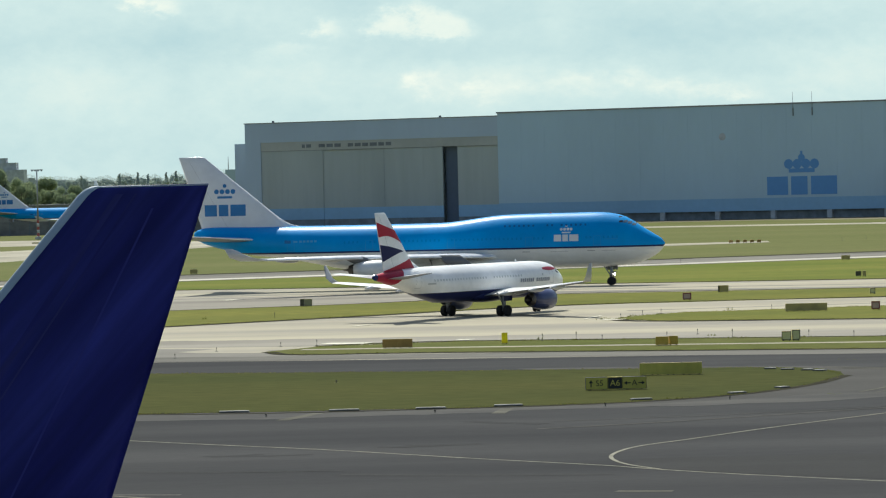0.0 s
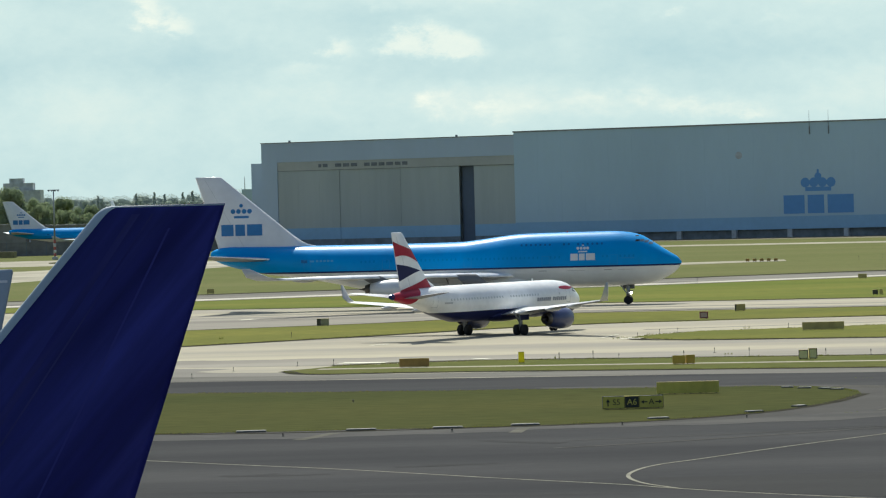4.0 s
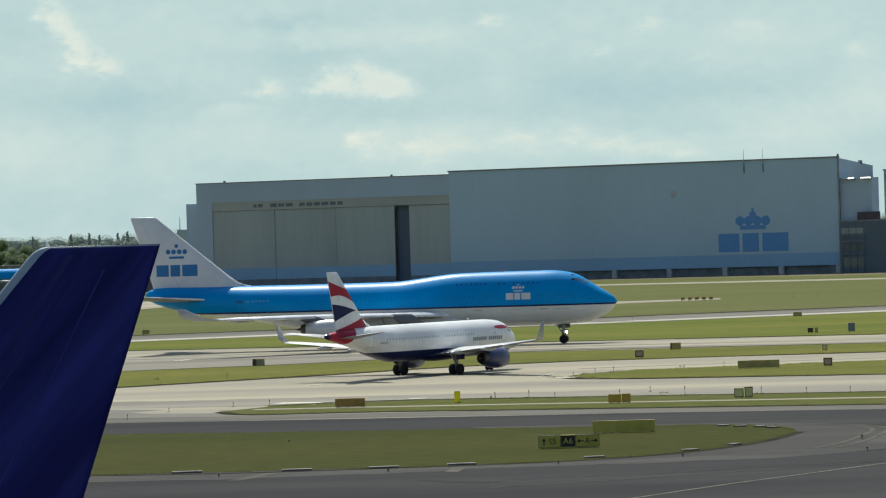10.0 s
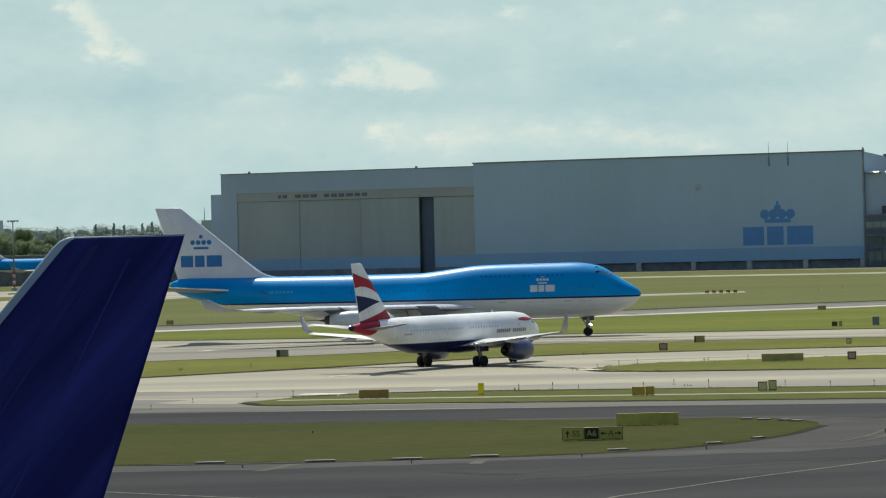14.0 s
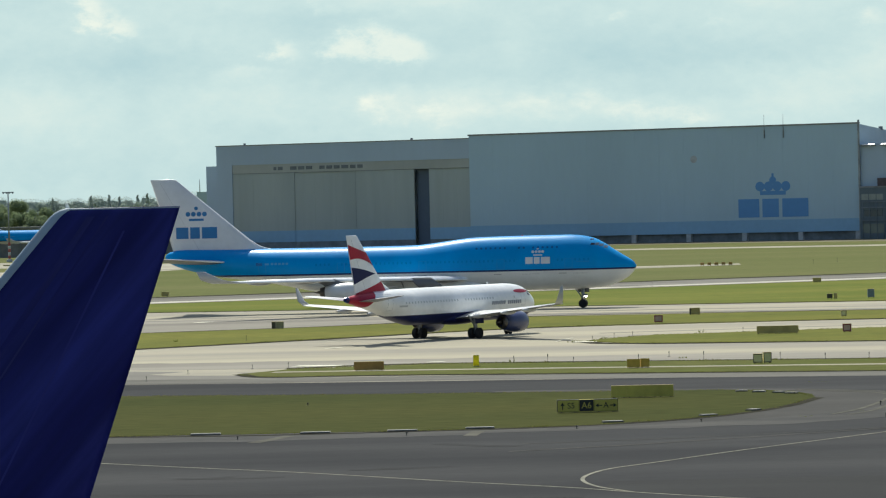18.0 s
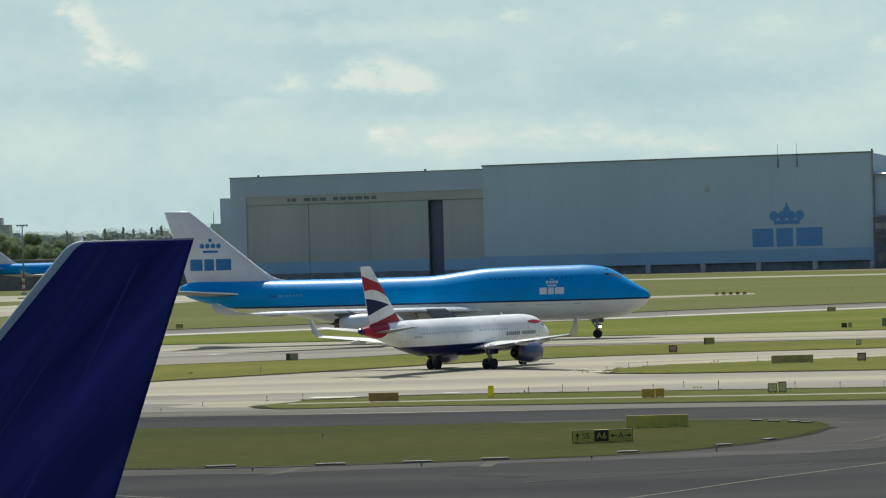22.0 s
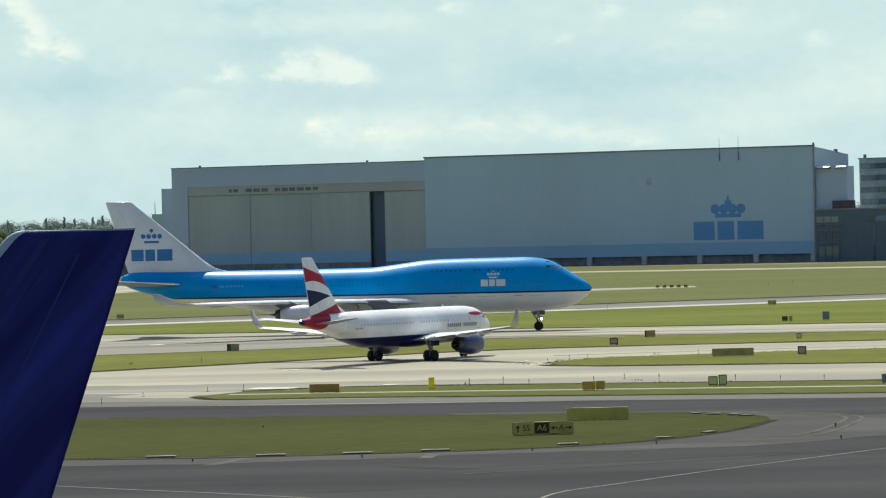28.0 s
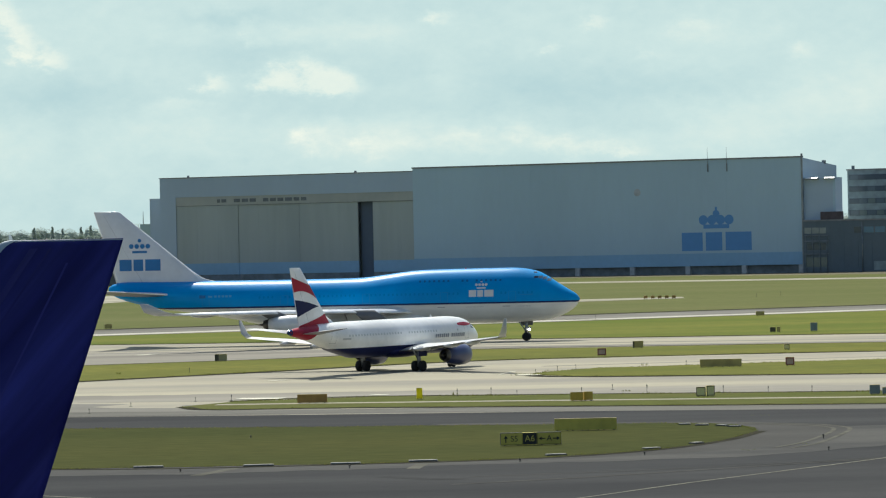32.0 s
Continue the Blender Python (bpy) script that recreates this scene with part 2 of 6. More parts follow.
TAN = mat("dry_gravel", (0.19, 0.175, 0.115), 0.95, grain=1.0, vary=0.15, stain=0.2, patch=0.05, stretch=(0.4, 1, 1), shine=0.05)
GRASS_OLIVE = mat("olive_grass", (0.132, 0.131, 0.024), 0.95, grain=1.0, vary=0.35, patch=0.05, second=(0.100, 0.109, 0.019), bump=0.6, stretch=(0.35, 1, 1), shine=0.06)
GRASS_STRIP = mat("strip_grass", (0.075, 0.090, 0.018), 0.95, grain=1.0, vary=0.35, patch=0.08, second=(0.098, 0.098, 0.03), bump=0.6, stretch=(0.35, 1, 1), shine=0.04)
SHOULDER_D = mat("dusty_asphalt", (0.082, 0.079, 0.073), 0.9, grain=3.0, vary=0.18, stain=0.2, patch=0.15, second=(0.050, 0.049, 0.048), bump=0.3, stretch=(0.3, 1, 1), shine=0.06)
SIGN_Y = mat("sign_yellow", (0.62, 0.50, 0.06), 0.5, grain=2.0, vary=0.08, stain=0.1)
SIGN_BACK = mat("sign_ochre_back", (0.53, 0.42, 0.15), 0.65, grain=2.0, vary=0.12, stain=0.15, patch=1.0)
SIGN_PALE = mat("sign_pale_yellow", (0.88, 0.80, 0.38), 0.6, grain=2.0, vary=0.1, stain=0.15, patch=1.0)
SIGN_OLIVE = mat("sign_olive_grey", (0.42, 0.385, 0.22), 0.65, grain=2.0, vary=0.12, stain=0.15, patch=1.0)
SIGN_PINK = mat("sign_faded_pink", (0.60, 0.42, 0.33), 0.65, grain=2.0, vary=0.12, stain=0.12)
SIGN_DARK = mat("sign_dark_frame", (0.085, 0.08, 0.05), 0.7, grain=2.0, vary=0.15)
SIGN_K = mat("sign_black", (0.015, 0.017, 0.017), 0.5, grain=2.0, vary=0.1)
SIGN_R = mat("sign_faded_red", (0.26, 0.06, 0.05), 0.6, grain=2.0, vary=0.12)
BOXBLUE = mat("box_blue_grey", (0.23, 0.275, 0.285), 0.6, grain=2.0, vary=0.1)
BOXBROWN = mat("box_brown", (0.40, 0.245, 0.06), 0.7, grain=2.0, vary=0.15)
STAKE = mat("weathered_stake", (0.08, 0.08, 0.07), 0.8, grain=4.0, vary=0.2)
POLE = mat("galvanised_pole", (0.35, 0.37, 0.38), 0.5, 0.6, grain=3.0, vary=0.1)
POLE_R = mat("pole_red", (0.40, 0.10, 0.085), 0.6, grain=3.0, vary=0.1)
POLE_W = mat("pole_white", (0.65, 0.65, 0.63), 0.6, grain=3.0, vary=0.1)
BARK = mat("bark", (0.09, 0.075, 0.06), 0.9, grain=2.0, vary=0.2)



def foliage(name, color, second, patch=0.35, through_leaf=0.5):
    """Thin leaves that scatter as much light through as back, each a little different."""
    m = bpy.data.materials.new(name)
    m.use_nodes = True
    nt = m.node_tree
    nt.nodes.clear()
    out, mix = nt.nodes.new("ShaderNodeOutputMaterial"), nt.nodes.new("ShaderNodeMixShader")
    di, tr = nt.nodes.new("ShaderNodeBsdfDiffuse"), nt.nodes.new("ShaderNodeBsdfTranslucent")
    mix.inputs["Fac"].default_value = through_leaf
    tc, ns, cm, hv = (nt.nodes.new(n) for n in ("ShaderNodeTexCoord", "ShaderNodeTexNoise", "ShaderNodeMix", "ShaderNodeHueSaturation"))
    geo, mr = nt.nodes.new("ShaderNodeNewGeometry"), nt.nodes.new("ShaderNodeMapRange")
    cm.data_type = "RGBA"
    cm.inputs[6].default_value, cm.inputs[7].default_value = (*color, 1), (*second, 1)
    ns.inputs["Scale"].default_value, ns.inputs["Detail"].default_value = patch, 4
    mr.inputs["To Min"].default_value, mr.inputs["To Max"].default_value = 0.9, 1.1
    nt.links.new(geo.outputs["Random Per Island"], mr.inputs["Value"])
    nt.links.new(mr.outputs["Result"], hv.inputs["Value"])
    nt.links.new(tc.outputs["Object"], ns.inputs["Vector"])
    nt.links.new(ns.outputs["Fac"], cm.inputs["Factor"])
    nt.links.new(cm.outputs[2], hv.inputs["Color"])
    for n in (di, tr):
        nt.links.new(hv.outputs["Color"], n.inputs["Color"])
    nt.links.new(di.outputs["BSDF"], mix.inputs[1])
    nt.links.new(tr.outputs["BSDF"], mix.inputs[2])
    nt.links.new(mix.outputs["Shader"], out.inputs["Surface"])
    return m


# Leaf colours are lifted, most in the far woods, to imitate haze.
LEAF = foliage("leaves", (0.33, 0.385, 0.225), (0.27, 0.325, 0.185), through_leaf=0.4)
LEAF_FAR = foliage("hazed_far_leaves", (0.43, 0.49, 0.43), (0.385, 0.445, 0.39), through_leaf=0.3)
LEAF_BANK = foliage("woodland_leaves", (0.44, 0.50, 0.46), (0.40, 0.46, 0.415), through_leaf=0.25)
LEAF_HAZE = foliage("hazed_poplar_leaves", (0.50, 0.55, 0.51), (0.46, 0.51, 0.47), through_leaf=0.4)
BLADE = foliage("grass_blades", (0.15, 0.165, 0.04), (0.11, 0.125, 0.03), 0.2)
BLADE_DRY = foliage("dry_grass_blades", (0.19, 0.165, 0.06), (0.12, 0.115, 0.035), 0.2)
LAMP_W = glow("taxi_light_lens", (1.0, 0.95, 0.85), 14.0)
LAMP_R = glow("red_beacon_lens", (0.6, 0.03, 0.03), 0.12)


# ---- helpers of this scene ----
def part(name, bm, material, parent, label=""):
    me = bpy.data.meshes.new(name)
    bm.to_mesh(me)
    bm.free()
    return link_part(name, me, material, parent, label)


def link_part(name, me, material, parent, label="", m=None):
    if material and not me.materials:
        me.materials.append(material)
    ob = new(name, me)
    ob.parent = parent
    if m is not None:
        ob.matrix_basis = m
    if label:
        ob["label"] = label
    return ob


def thing(name, m, label, category, group="", kind=""):
    e = new(name)
    e.empty_display_size = 0.5
    e.matrix_basis = m
    return tagged(e, label, category, group, kind)


def smooth(bm):
    for f in bm.faces:
        f.smooth = True
    return bm


def box(x0, x1, y0, y1, z0, z1, bevel=0.0, bm=None):
    own = bm is None
    bm = bm or bmesh.new()
    v = [bm.verts.new((x, y, z)) for z in (z0, z1) for y in (y0, y1) for x in (x0, x1)]
    fs = [bm.faces.new([v[i] for i in q]) for q in ((0, 2, 3, 1), (4, 5, 7, 6), (0, 1, 5, 4), (2, 6, 7, 3), (1, 3, 7, 5), (0, 4, 6, 2))]
    if bevel and own:
        bmesh.ops.bevel(bm, geom=bm.edges[:], offset=bevel, segments=2, affect="EDGES")
    return bm


def grid_faces(bm, rows, closed=False, flip=False):
    vs = [[bm.verts.new(p) for p in r] for r in rows]
    n = len(vs[0])
    for a, b in zip(vs, vs[1:]):
        for i in range(n if closed else n - 1):
            j = (i + 1) % n
            q = (a[i], a[j], b[j], b[i])
            bm.faces.new(q[::-1] if flip else q)
    return vs


def lathe(profile, axis="x", n=24, round_=True):
    """profile: (along, radius) pairs turned about an axis."""
    bm = bmesh.new()
    rows = []
    for s, r in profile:
        ring = []
        for i in range(n):
            a = 2 * math.pi * i / n
            c, d = r * math.cos(a), r * math.sin(a)
            ring.append((s, c, d) if axis == "x" else (c, s, d) if axis == "y" else (c, d, s))
        rows.append(ring)
    vs = grid_faces(bm, rows, closed=True)
    for ring in (vs[0], vs[-1]):
        if (ring[0].co - ring[n // 2].co).length > 1e-4:
            bm.faces.new(ring)
    bmesh.ops.recalc_face_normals(bm, faces=bm.faces[:])
    return smooth(bm) if round_ else bm


def tube(a, b, r0, r1=None, n=10):
    a, b = Vector(a), Vector(b)
    bm = lathe([(0, r0), ((b - a).length, r0 if r1 is None else r1)], "z", n)
    m = Matrix.Translation(a) @ (b - a).to_track_quat("Z", "Y").to_matrix().to_4x4()
    bmesh.ops.transform(bm, matrix=m, verts=bm.verts[:])
    return bm


def spline(pts, per=8):
    """A smooth line through the points."""
    p = [Vector(q) for q in pts]
    p = [2 * p[0] - p[1]] + p + [2 * p[-1] - p[-2]]
    out = []
    for i in range(1, len(p) - 2):
        a, b, c, d = p[i - 1:i + 3]
        for k in range(per):
            t = k / per
            out.append(0.5 * (2 * b + (c - a) * t + (2 * a - 5 * b + 4 * c - d) * t * t + (3 * b - a - 3 * c + d) * t ** 3))
    return out + [p[-2]]


# ---- ground, taxiways and grass ----
def ground_sheet():
    bm = bmesh.new()
    xs = [-5000, -1200, -400, -150, 0, 150, 400, 1200, 5000]
    ys = [-600, -100, 100, 300, 600, 1000, 1600, 2600, 4900]
    grid_faces(bm, [[(x, y, 0) for x in xs] for y in ys])
    me = bpy.data.meshes.new("ground")
    bm.to_mesh(me)
    bm.free()
    me.materials.append(GRASS)
    tagged(new("ground", me), "mown airfield grass reaching the horizon", "ground", kind="structure")


def slab(name, pts, z, material, label, category, thick=0.08, ragged=0.0):
    """A flat sheet with a shallow kerbless edge, its outline a little uneven."""
    rnd = random.Random(len(pts) + int(abs(pts[0][0]) * 10))
    out = []
    for a, b in zip(pts, pts[1:] + pts[:1]):
        n = max(1, int((Vector(b) - Vector(a)).length / 2.0)) if ragged else 1
        for k in range(n):
            f = k / n
            out.append((a[0] + (b[0] - a[0]) * f + rnd.uniform(-ragged, ragged), a[1] + (b[1] - a[1]) * f + rnd.uniform(-ragged, ragged) * 1.5))
    bm = bmesh.new()
    lo = [bm.verts.new((x, y, z - thick)) for x, y in out]
    hi = [bm.verts.new((x, y, z)) for x, y in out]
    f = bm.faces.new(hi)
    for i in range(len(lo)):
        j = (i + 1) % len(lo)
        bm.faces.new((lo[i], lo[j], hi[j], hi[i]))
    f.normal_update()
    if f.normal.z < 0:
        bmesh.ops.reverse_faces(bm, faces=bm.faces[:])
    bmesh.ops.triangulate(bm, faces=[f])
    me = bpy.data.meshes.new(name)
    bm.to_mesh(me)
    bm.free()
    me.materials.append(material)
    return tagged(new(name, me), label, category, kind="structure")


def ribbon(name, pts, width, z, material, label, category="marking", per=8):
    line = spline([(x, y, 0) for x, y in pts], per) if len(pts) > 2 else [Vector((*p, 0)) for p in pts]
    left, right = [], []
    for i, p in enumerate(line):
        d = (line[min(i + 1, len(line) - 1)] - line[max(i - 1, 0)]).normalized()
        s = Vector((-d.y, d.x, 0)) * width / 2
        left.append((*(p + s).xy, z))
        right.append((*(p - s).xy, z))
    bm = bmesh.new()
    grid_faces(bm, [left, right], flip=True)
    me = bpy.data.meshes.new(name)
    bm.to_mesh(me)
    bm.free()
    me.materials.append(material)
    return tagged(new(name, me), label, category, kind="structure")


def build_ground():
    ground_sheet()
    # Added sheet: the same grass with distance haze put into its colour.
    slab("meadow", [(-420, 512), (-47.5, 692), (33, 727), (84.6, 757), (420, 932), (420, 1560), (-420, 1560)], 0.014, GRASS_HAZED, "grass beyond the far taxiway, dulled to imitate haze", "grass", thick=0.05)
    slab("service_road", [(-420, 1160), (-140, 1122), (-115, 1120), (-85, 1182), (-40, 1240), (65, 1202), (131, 1168), (420, 1030), (420, 1062), (138, 1200), (68, 1234), (-40, 1272), (-95, 1245), (-150, 1250), (-420, 1290)], 0.02, ROADB, "narrow dusty service road before the hangars", "road")
    slab("hangar_forecourt", [(-420, 1590), (-200, 1480), (-76, 1420), (74, 1341), (107, 1327), (145, 1290), (260, 1225), (300, 1300), (300, 1430), (-200, 1580)], 0.02, TAN, "worn tan forecourt of gravel and dry grass before the hangars", "forecourt", ragged=0.6)
    slab("dead_end_road", [(-30, 868), (47, 876), (72, 893), (73, 912), (49, 904), (-30, 892)], 0.02, ROADB, "short pale strip of paving ending in grass", "road")
    slab("far_apron", [(-420, 800), (-101, 858), (-84, 925), (-66, 1003), (-45, 1085), (-52, 1150), (-72, 1150), (-95, 1090), (-116, 1027), (-420, 1012)], 0.024, ROADB, "pale concrete apron by the far service road", "apron", ragged=0.5)
    slab("grass_mound", [(-124, 1176), (-118, 1168), (-110, 1172), (-106, 1190), (-112, 1206), (-121, 1200)], 0.30, GRASS_STRIP, "low dark grass mound beside the service road", "grass", thick=0.3, ragged=0.8)
    slab("far_taxiway", [(-420, 470), (-44.6, 648), (31, 680), (79, 706), (420, 880), (420, 932), (84.6, 757), (33, 727), (-47.5, 692), (-420, 512)], 0.02, FAR_PAVING, "grey far taxiway across the grass", "taxiway")
    ribbon("far_taxiway_edge", [(-420, 480), (-44.6, 656), (31, 688), (79, 714), (420, 888)], 9.0, 0.026, PALE, "pale concrete edge of the far taxiway", "pavement")
    slab("concrete_taxiways", [(-420, -300), (420, -300), (420, 452), (62.5, 561), (25, 570), (-24, 585), (-42, 590), (-420, 700)], 0.02, CONCRETE, "wide sunlit concrete taxiways", "taxiway")
    slab("apron", [(-420, -260), (420, -260), (420, 215), (110, 307), (38, 331), (0, 339), (-25, 345), (-80, 362), (-420, 470)], 0.03, ASPHALT, "dark worn asphalt apron", "apron")
    # grass islands
    slab("grass_strip_middle", [(-200, 330), (-60, 408), (-31.6, 435), (-12.3, 453), (13.4, 477), (53.6, 481), (200, 470), (200, 484), (57.6, 518), (14.8, 524), (-10, 502), (-34.7, 491), (-60, 478), (-200, 400)], 0.05, GRASS_OLIVE, "mown green strip between two taxiways", "grass", ragged=0.25)
    slab("grass_wedge", [(17.5, 426), (21.5, 417.5), (45.5, 409), (200, 365), (200, 480), (110, 462), (50, 449), (26, 442), (20, 434)], 0.05, GRASS_OLIVE, "pointed wedge of mown grass", "grass", ragged=0.25)
    slab("grass_strip_near", [(-17, 362), (-16, 357), (-13.7, 354.6), (-0.4, 352.4), (37.7, 339.3), (200, 290), (200, 320), (40.4, 364), (0.5, 375.5), (-12.8, 371)], 0.05, GRASS_STRIP, "narrow grass strip with a rounded end", "grass", ragged=0.25)
    ribbon("pale_kerb_line", [(-14, 364.5), (-0.4, 362), (39.1, 351.8), (200, 308)], 2.2, 0.062, CONCRETE, "pale concrete strip along the grass", "pavement")
    slab("grass_island", [(-200, 320), (-60, 285), (-21.4, 266), (-0.4, 264.3), (6, 265), (11.7, 266.8), (16, 269.8), (19.8, 273.5), (23, 278.5), (25.6, 284), (28, 290), (29.2, 296), (29.4, 301), (28.4, 306), (26.8, 309), (22.6, 311.4), (-0.4, 316.5), (-25, 324), (-60, 334), (-200, 390)], 0.05, GRASS_DRY_SHADED, "grass island with a rounded tip", "grass", ragged=0.2)
    # worn concrete round the island's tip
    slab("shoulder_paving", [(8, 263), (14, 264.5), (22, 269), (30, 276), (34, 285), (36, 294), (36.6, 299), (35, 304), (30, 309.5), (24, 313), (14, 317), (5, 318), (14, 300), (20, 290)], 0.040, ASPHALT_MID, "worn grey paving round the island tip", "pavement")
    ribbon("taxiway_shoulder", [(-200, 398), (-60, 364), (-25, 350), (0, 345), (38, 334), (200, 284)], 9.0, 0.036, SHOULDER, "worn grey taxiway shoulder", "pavement")
    ribbon("worn_paving", [(-90, 396), (-60, 383), (-30, 367), (-19, 358), (-8, 353)], 15.0, 0.028, WORN_CON, "greyer worn concrete beside the apron", "pavement")
    slab("pale_paving", [(-25.5, 366), (-23.5, 362.8), (-17.2, 359.6), (-16.5, 363), (-18.7, 370.5), (-22.4, 370.5)], 0.033, CONCRETE, "pale rounded tip of concrete", "pavement")
    for pts, w in (([(-30.3, 533.3), (-29.0, 532.6)], 4.0), ([(-9.9, 424.3), (-9.4, 424.0)], 3.5), ([(-12.3, 377.6), (-9.5, 376.6), (-8.0, 376.2)], 2.4), ([(0.4, 379.5), (1.8, 379.0)], 1.6), ([(16.0, 425.0), (18.5, 424.2)], 2.0), ([(14.2, 427.0), (15.4, 433.0), (16.4, 437.0)], 0.3)):
        ribbon("paint_dab", pts, w, 0.064, DAB, "short pale painted dash on concrete", "marking")
    # greyer worn lanes on the concrete
    slab("worn_lane", [(-60, 408), (-25, 392), (5, 388), (30, 384), (60, 375), (200, 335), (200, 322), (40.4, 366), (0.5, 377.5), (-14, 373), (-30, 378), (-60, 392)], 0.027, CONCRETE_GREY, "greyer worn lane on the concrete", "pavement", ragged=0.5)
    slab("worn_lane", [(-60, 548), (-20, 545), (10, 540), (40, 531), (80, 521), (200, 490), (200, 484.5), (57.6, 518.5), (14.8, 524.5), (-10, 503), (-34.7, 492), (-60, 479)], 0.027, CONCRETE_GREY, "greyer worn lane on the concrete", "pavement", ragged=0.5)
    # faint tyre lanes on the concrete
    for pts, w in (([(-60, 545), (0, 537), (30, 533), (80, 520), (200, 488)], 2.0), ([(-60, 556), (0, 548), (30, 544), (80, 531), (200, 499)], 2.6), ([(20, 452), (60, 460), (110, 468)], 2.0)):
        ribbon("tyre_lane", pts, w, 0.030, WORN_CON, "faint greyer tyre lane on concrete", "stain")
    slab("asphalt_patch", [(9.9, 212.6), (40, 211.5), (40, 184), (21.1, 194.5), (15.5, 199.5), (11.2, 203.9), (9.3, 208)], 0.038, ASPHALT_MID_D, "slightly paler wedge of asphalt", "asphalt", thick=0.05)
    for pts, w in (([(-14.2, 222.6), (-11.3, 221.6), (-8, 222)], 0.8), ([(-2.8, 228.1), (-0.9, 227.4), (1.5, 227.6)], 1.0), ([(-6, 206), (1, 203.5), (8, 202)], 1.2)):
        ribbon("oil_stain", pts, w, 0.0405, TAR, "dark oil streak on asphalt", "stain")
    ribbon("white_line", [(-22, 197.5), (-16.4, 195.5), (-13.6, 194.7)], 0.4, 0.047, WHITELINE, "pale worn line", "line")
    # bare soil along the grass edges
    for pts, w in (([(-60, 407.4), (-31.6, 434.2), (-12.3, 452.2), (13.4, 476.2), (53.6, 480.2), (200, 469)], 1.3), ([(17, 425.5), (21.5, 416.8), (45.5, 408.2), (200, 364)], 1.1),
                   ([(-17, 361.5), (-13.7, 353.8), (-0.4, 351.6), (37.7, 338.5), (200, 289)], 0.8), ([(-60, 284.5), (-21.4, 265.4), (-0.4, 263.7), (11.7, 266.2), (19.8, 272.9), (25.6, 283.4), (29.4, 295.4)], 0.5),
                   ([(-60, 479), (-34.7, 492), (-10, 503), (14.8, 525), (57.6, 519), (200, 485)], 0.9), ([(-13, 371.8), (0.5, 376.3), (40.4, 364.8), (200, 321)], 0.8), ([(-160, 626), (-42, 591.5), (-24, 586.5), (25, 571.5), (62.5, 562.5), (200, 521)], 1.5)):
        ribbon("soil_edge", pts, 1.7 * w, 0.056, SOIL, "thin edge of bare dark soil", "soil")
    ribbon("soil_edge", [(-420, 514), (-47.5, 694), (33, 729), (84.6, 759), (420, 934)], 5.0, 0.056, SOIL, "edge of bare dark soil beyond the far taxiway", "soil")
    # dusty edge of the apron along the island
    slab("apron_shoulder", [(-200, 310), (-60, 278), (-21, 257.5), (-10, 257), (0, 258), (11, 261), (17, 260.8), (24, 262.5), (30, 267), (38, 274), (60, 296), (60, 306), (36, 300), (30, 285), (22, 274), (12, 267.4), (-0.4, 264.6), (-21.4, 266.4), (-60, 285.5), (-200, 321)], 0.0385, SHOULDER_D, "dusty worn asphalt shoulder along the grass island", "pavement", ragged=0.45)
    for pts, w in (([(0.8, 249.6), (3, 247), (5.6, 245.1)], 1.3), ([(-13.8, 221.8), (-12.4, 222.4), (-11.0, 223.3)], 0.8), ([(-4.5, 226.5), (-2.4, 226.6), (-0.5, 227.3)], 0.9), ([(-20, 212), (-12, 209.6), (-6, 209)], 0.7)):
        ribbon("oil_stain", pts, w, 0.0425, TAR, "dark oil streak on asphalt", "stain")
    ribbon("white_line", [(6, 247.4), (11.3, 248.5), (18.5, 250.5), (26.4, 254.3), (44, 263)], 0.22, 0.0475, FAINT, "faint pale joint in the apron", "line")
    # painted lines
    ribbon("yellow_line", [(-60, 281), (-19.7, 238), (-7.9, 226.1), (1.2, 215.4), (7.6, 208.4), (10.3, 204.6), (14.1, 200), (18.3, 195.7), (26, 188)], 0.23, 0.047, LINE, "faded yellow taxi line", "line")
    ribbon("yellow_line", [(60, 297), (34, 258), (25.4, 245.5), (18.8, 236), (13.2, 227), (10.4, 222.6), (8.9, 218), (8.4, 213.5), (9.0, 208.6), (10.6, 204.3)], 0.23, 0.052, LINE, "faded yellow taxi line curving back", "line")
    ribbon("yellow_line", [(-40, 217), (-17.1, 195.1), (-5.2, 183.6), (8, 171)], 0.23, 0.047, LINE, "faded yellow taxi line", "line")
    ribbon("white_line", [(5, 240), (13.1, 244.1), (26.1, 252.5), (60, 274)], 0.5, 0.047, FAINT, "faint worn pale line", "line")
    ribbon("yellow_line", [(29, 271.5), (31.5, 277), (34.2, 287.1), (35.9, 294.7), (36.0, 299), (34.5, 303.5), (29, 309)], 0.35, 0.058, LINE_WORN, "double yellow edge line round the curve", "line")
    ribbon("yellow_line", [(28, 272.5), (30.4, 278), (33, 287.1), (34.7, 294.7), (34.8, 298.6), (33.4, 302.6), (28.4, 307.6)], 0.35, 0.058, LINE_WORN, "double yellow edge line round the curve", "line")
    ribbon("ground_mark", [(7.7, 190.7), (8.6, 190.4), (10.4, 190.0)], 0.8, 0.048, LINE_WORN, "short pale painted mark", "marking")
    for a, b in (((-9, 262), (-11.2, 255)), ((-24, 264), (-27, 256)), ((3.5, 262.5), (2.8, 257))):
        ribbon("edge_tick", [a, b], 0.9, 0.047, LINE_WORN, "short pale edge tick on asphalt", "marking")


build_ground()


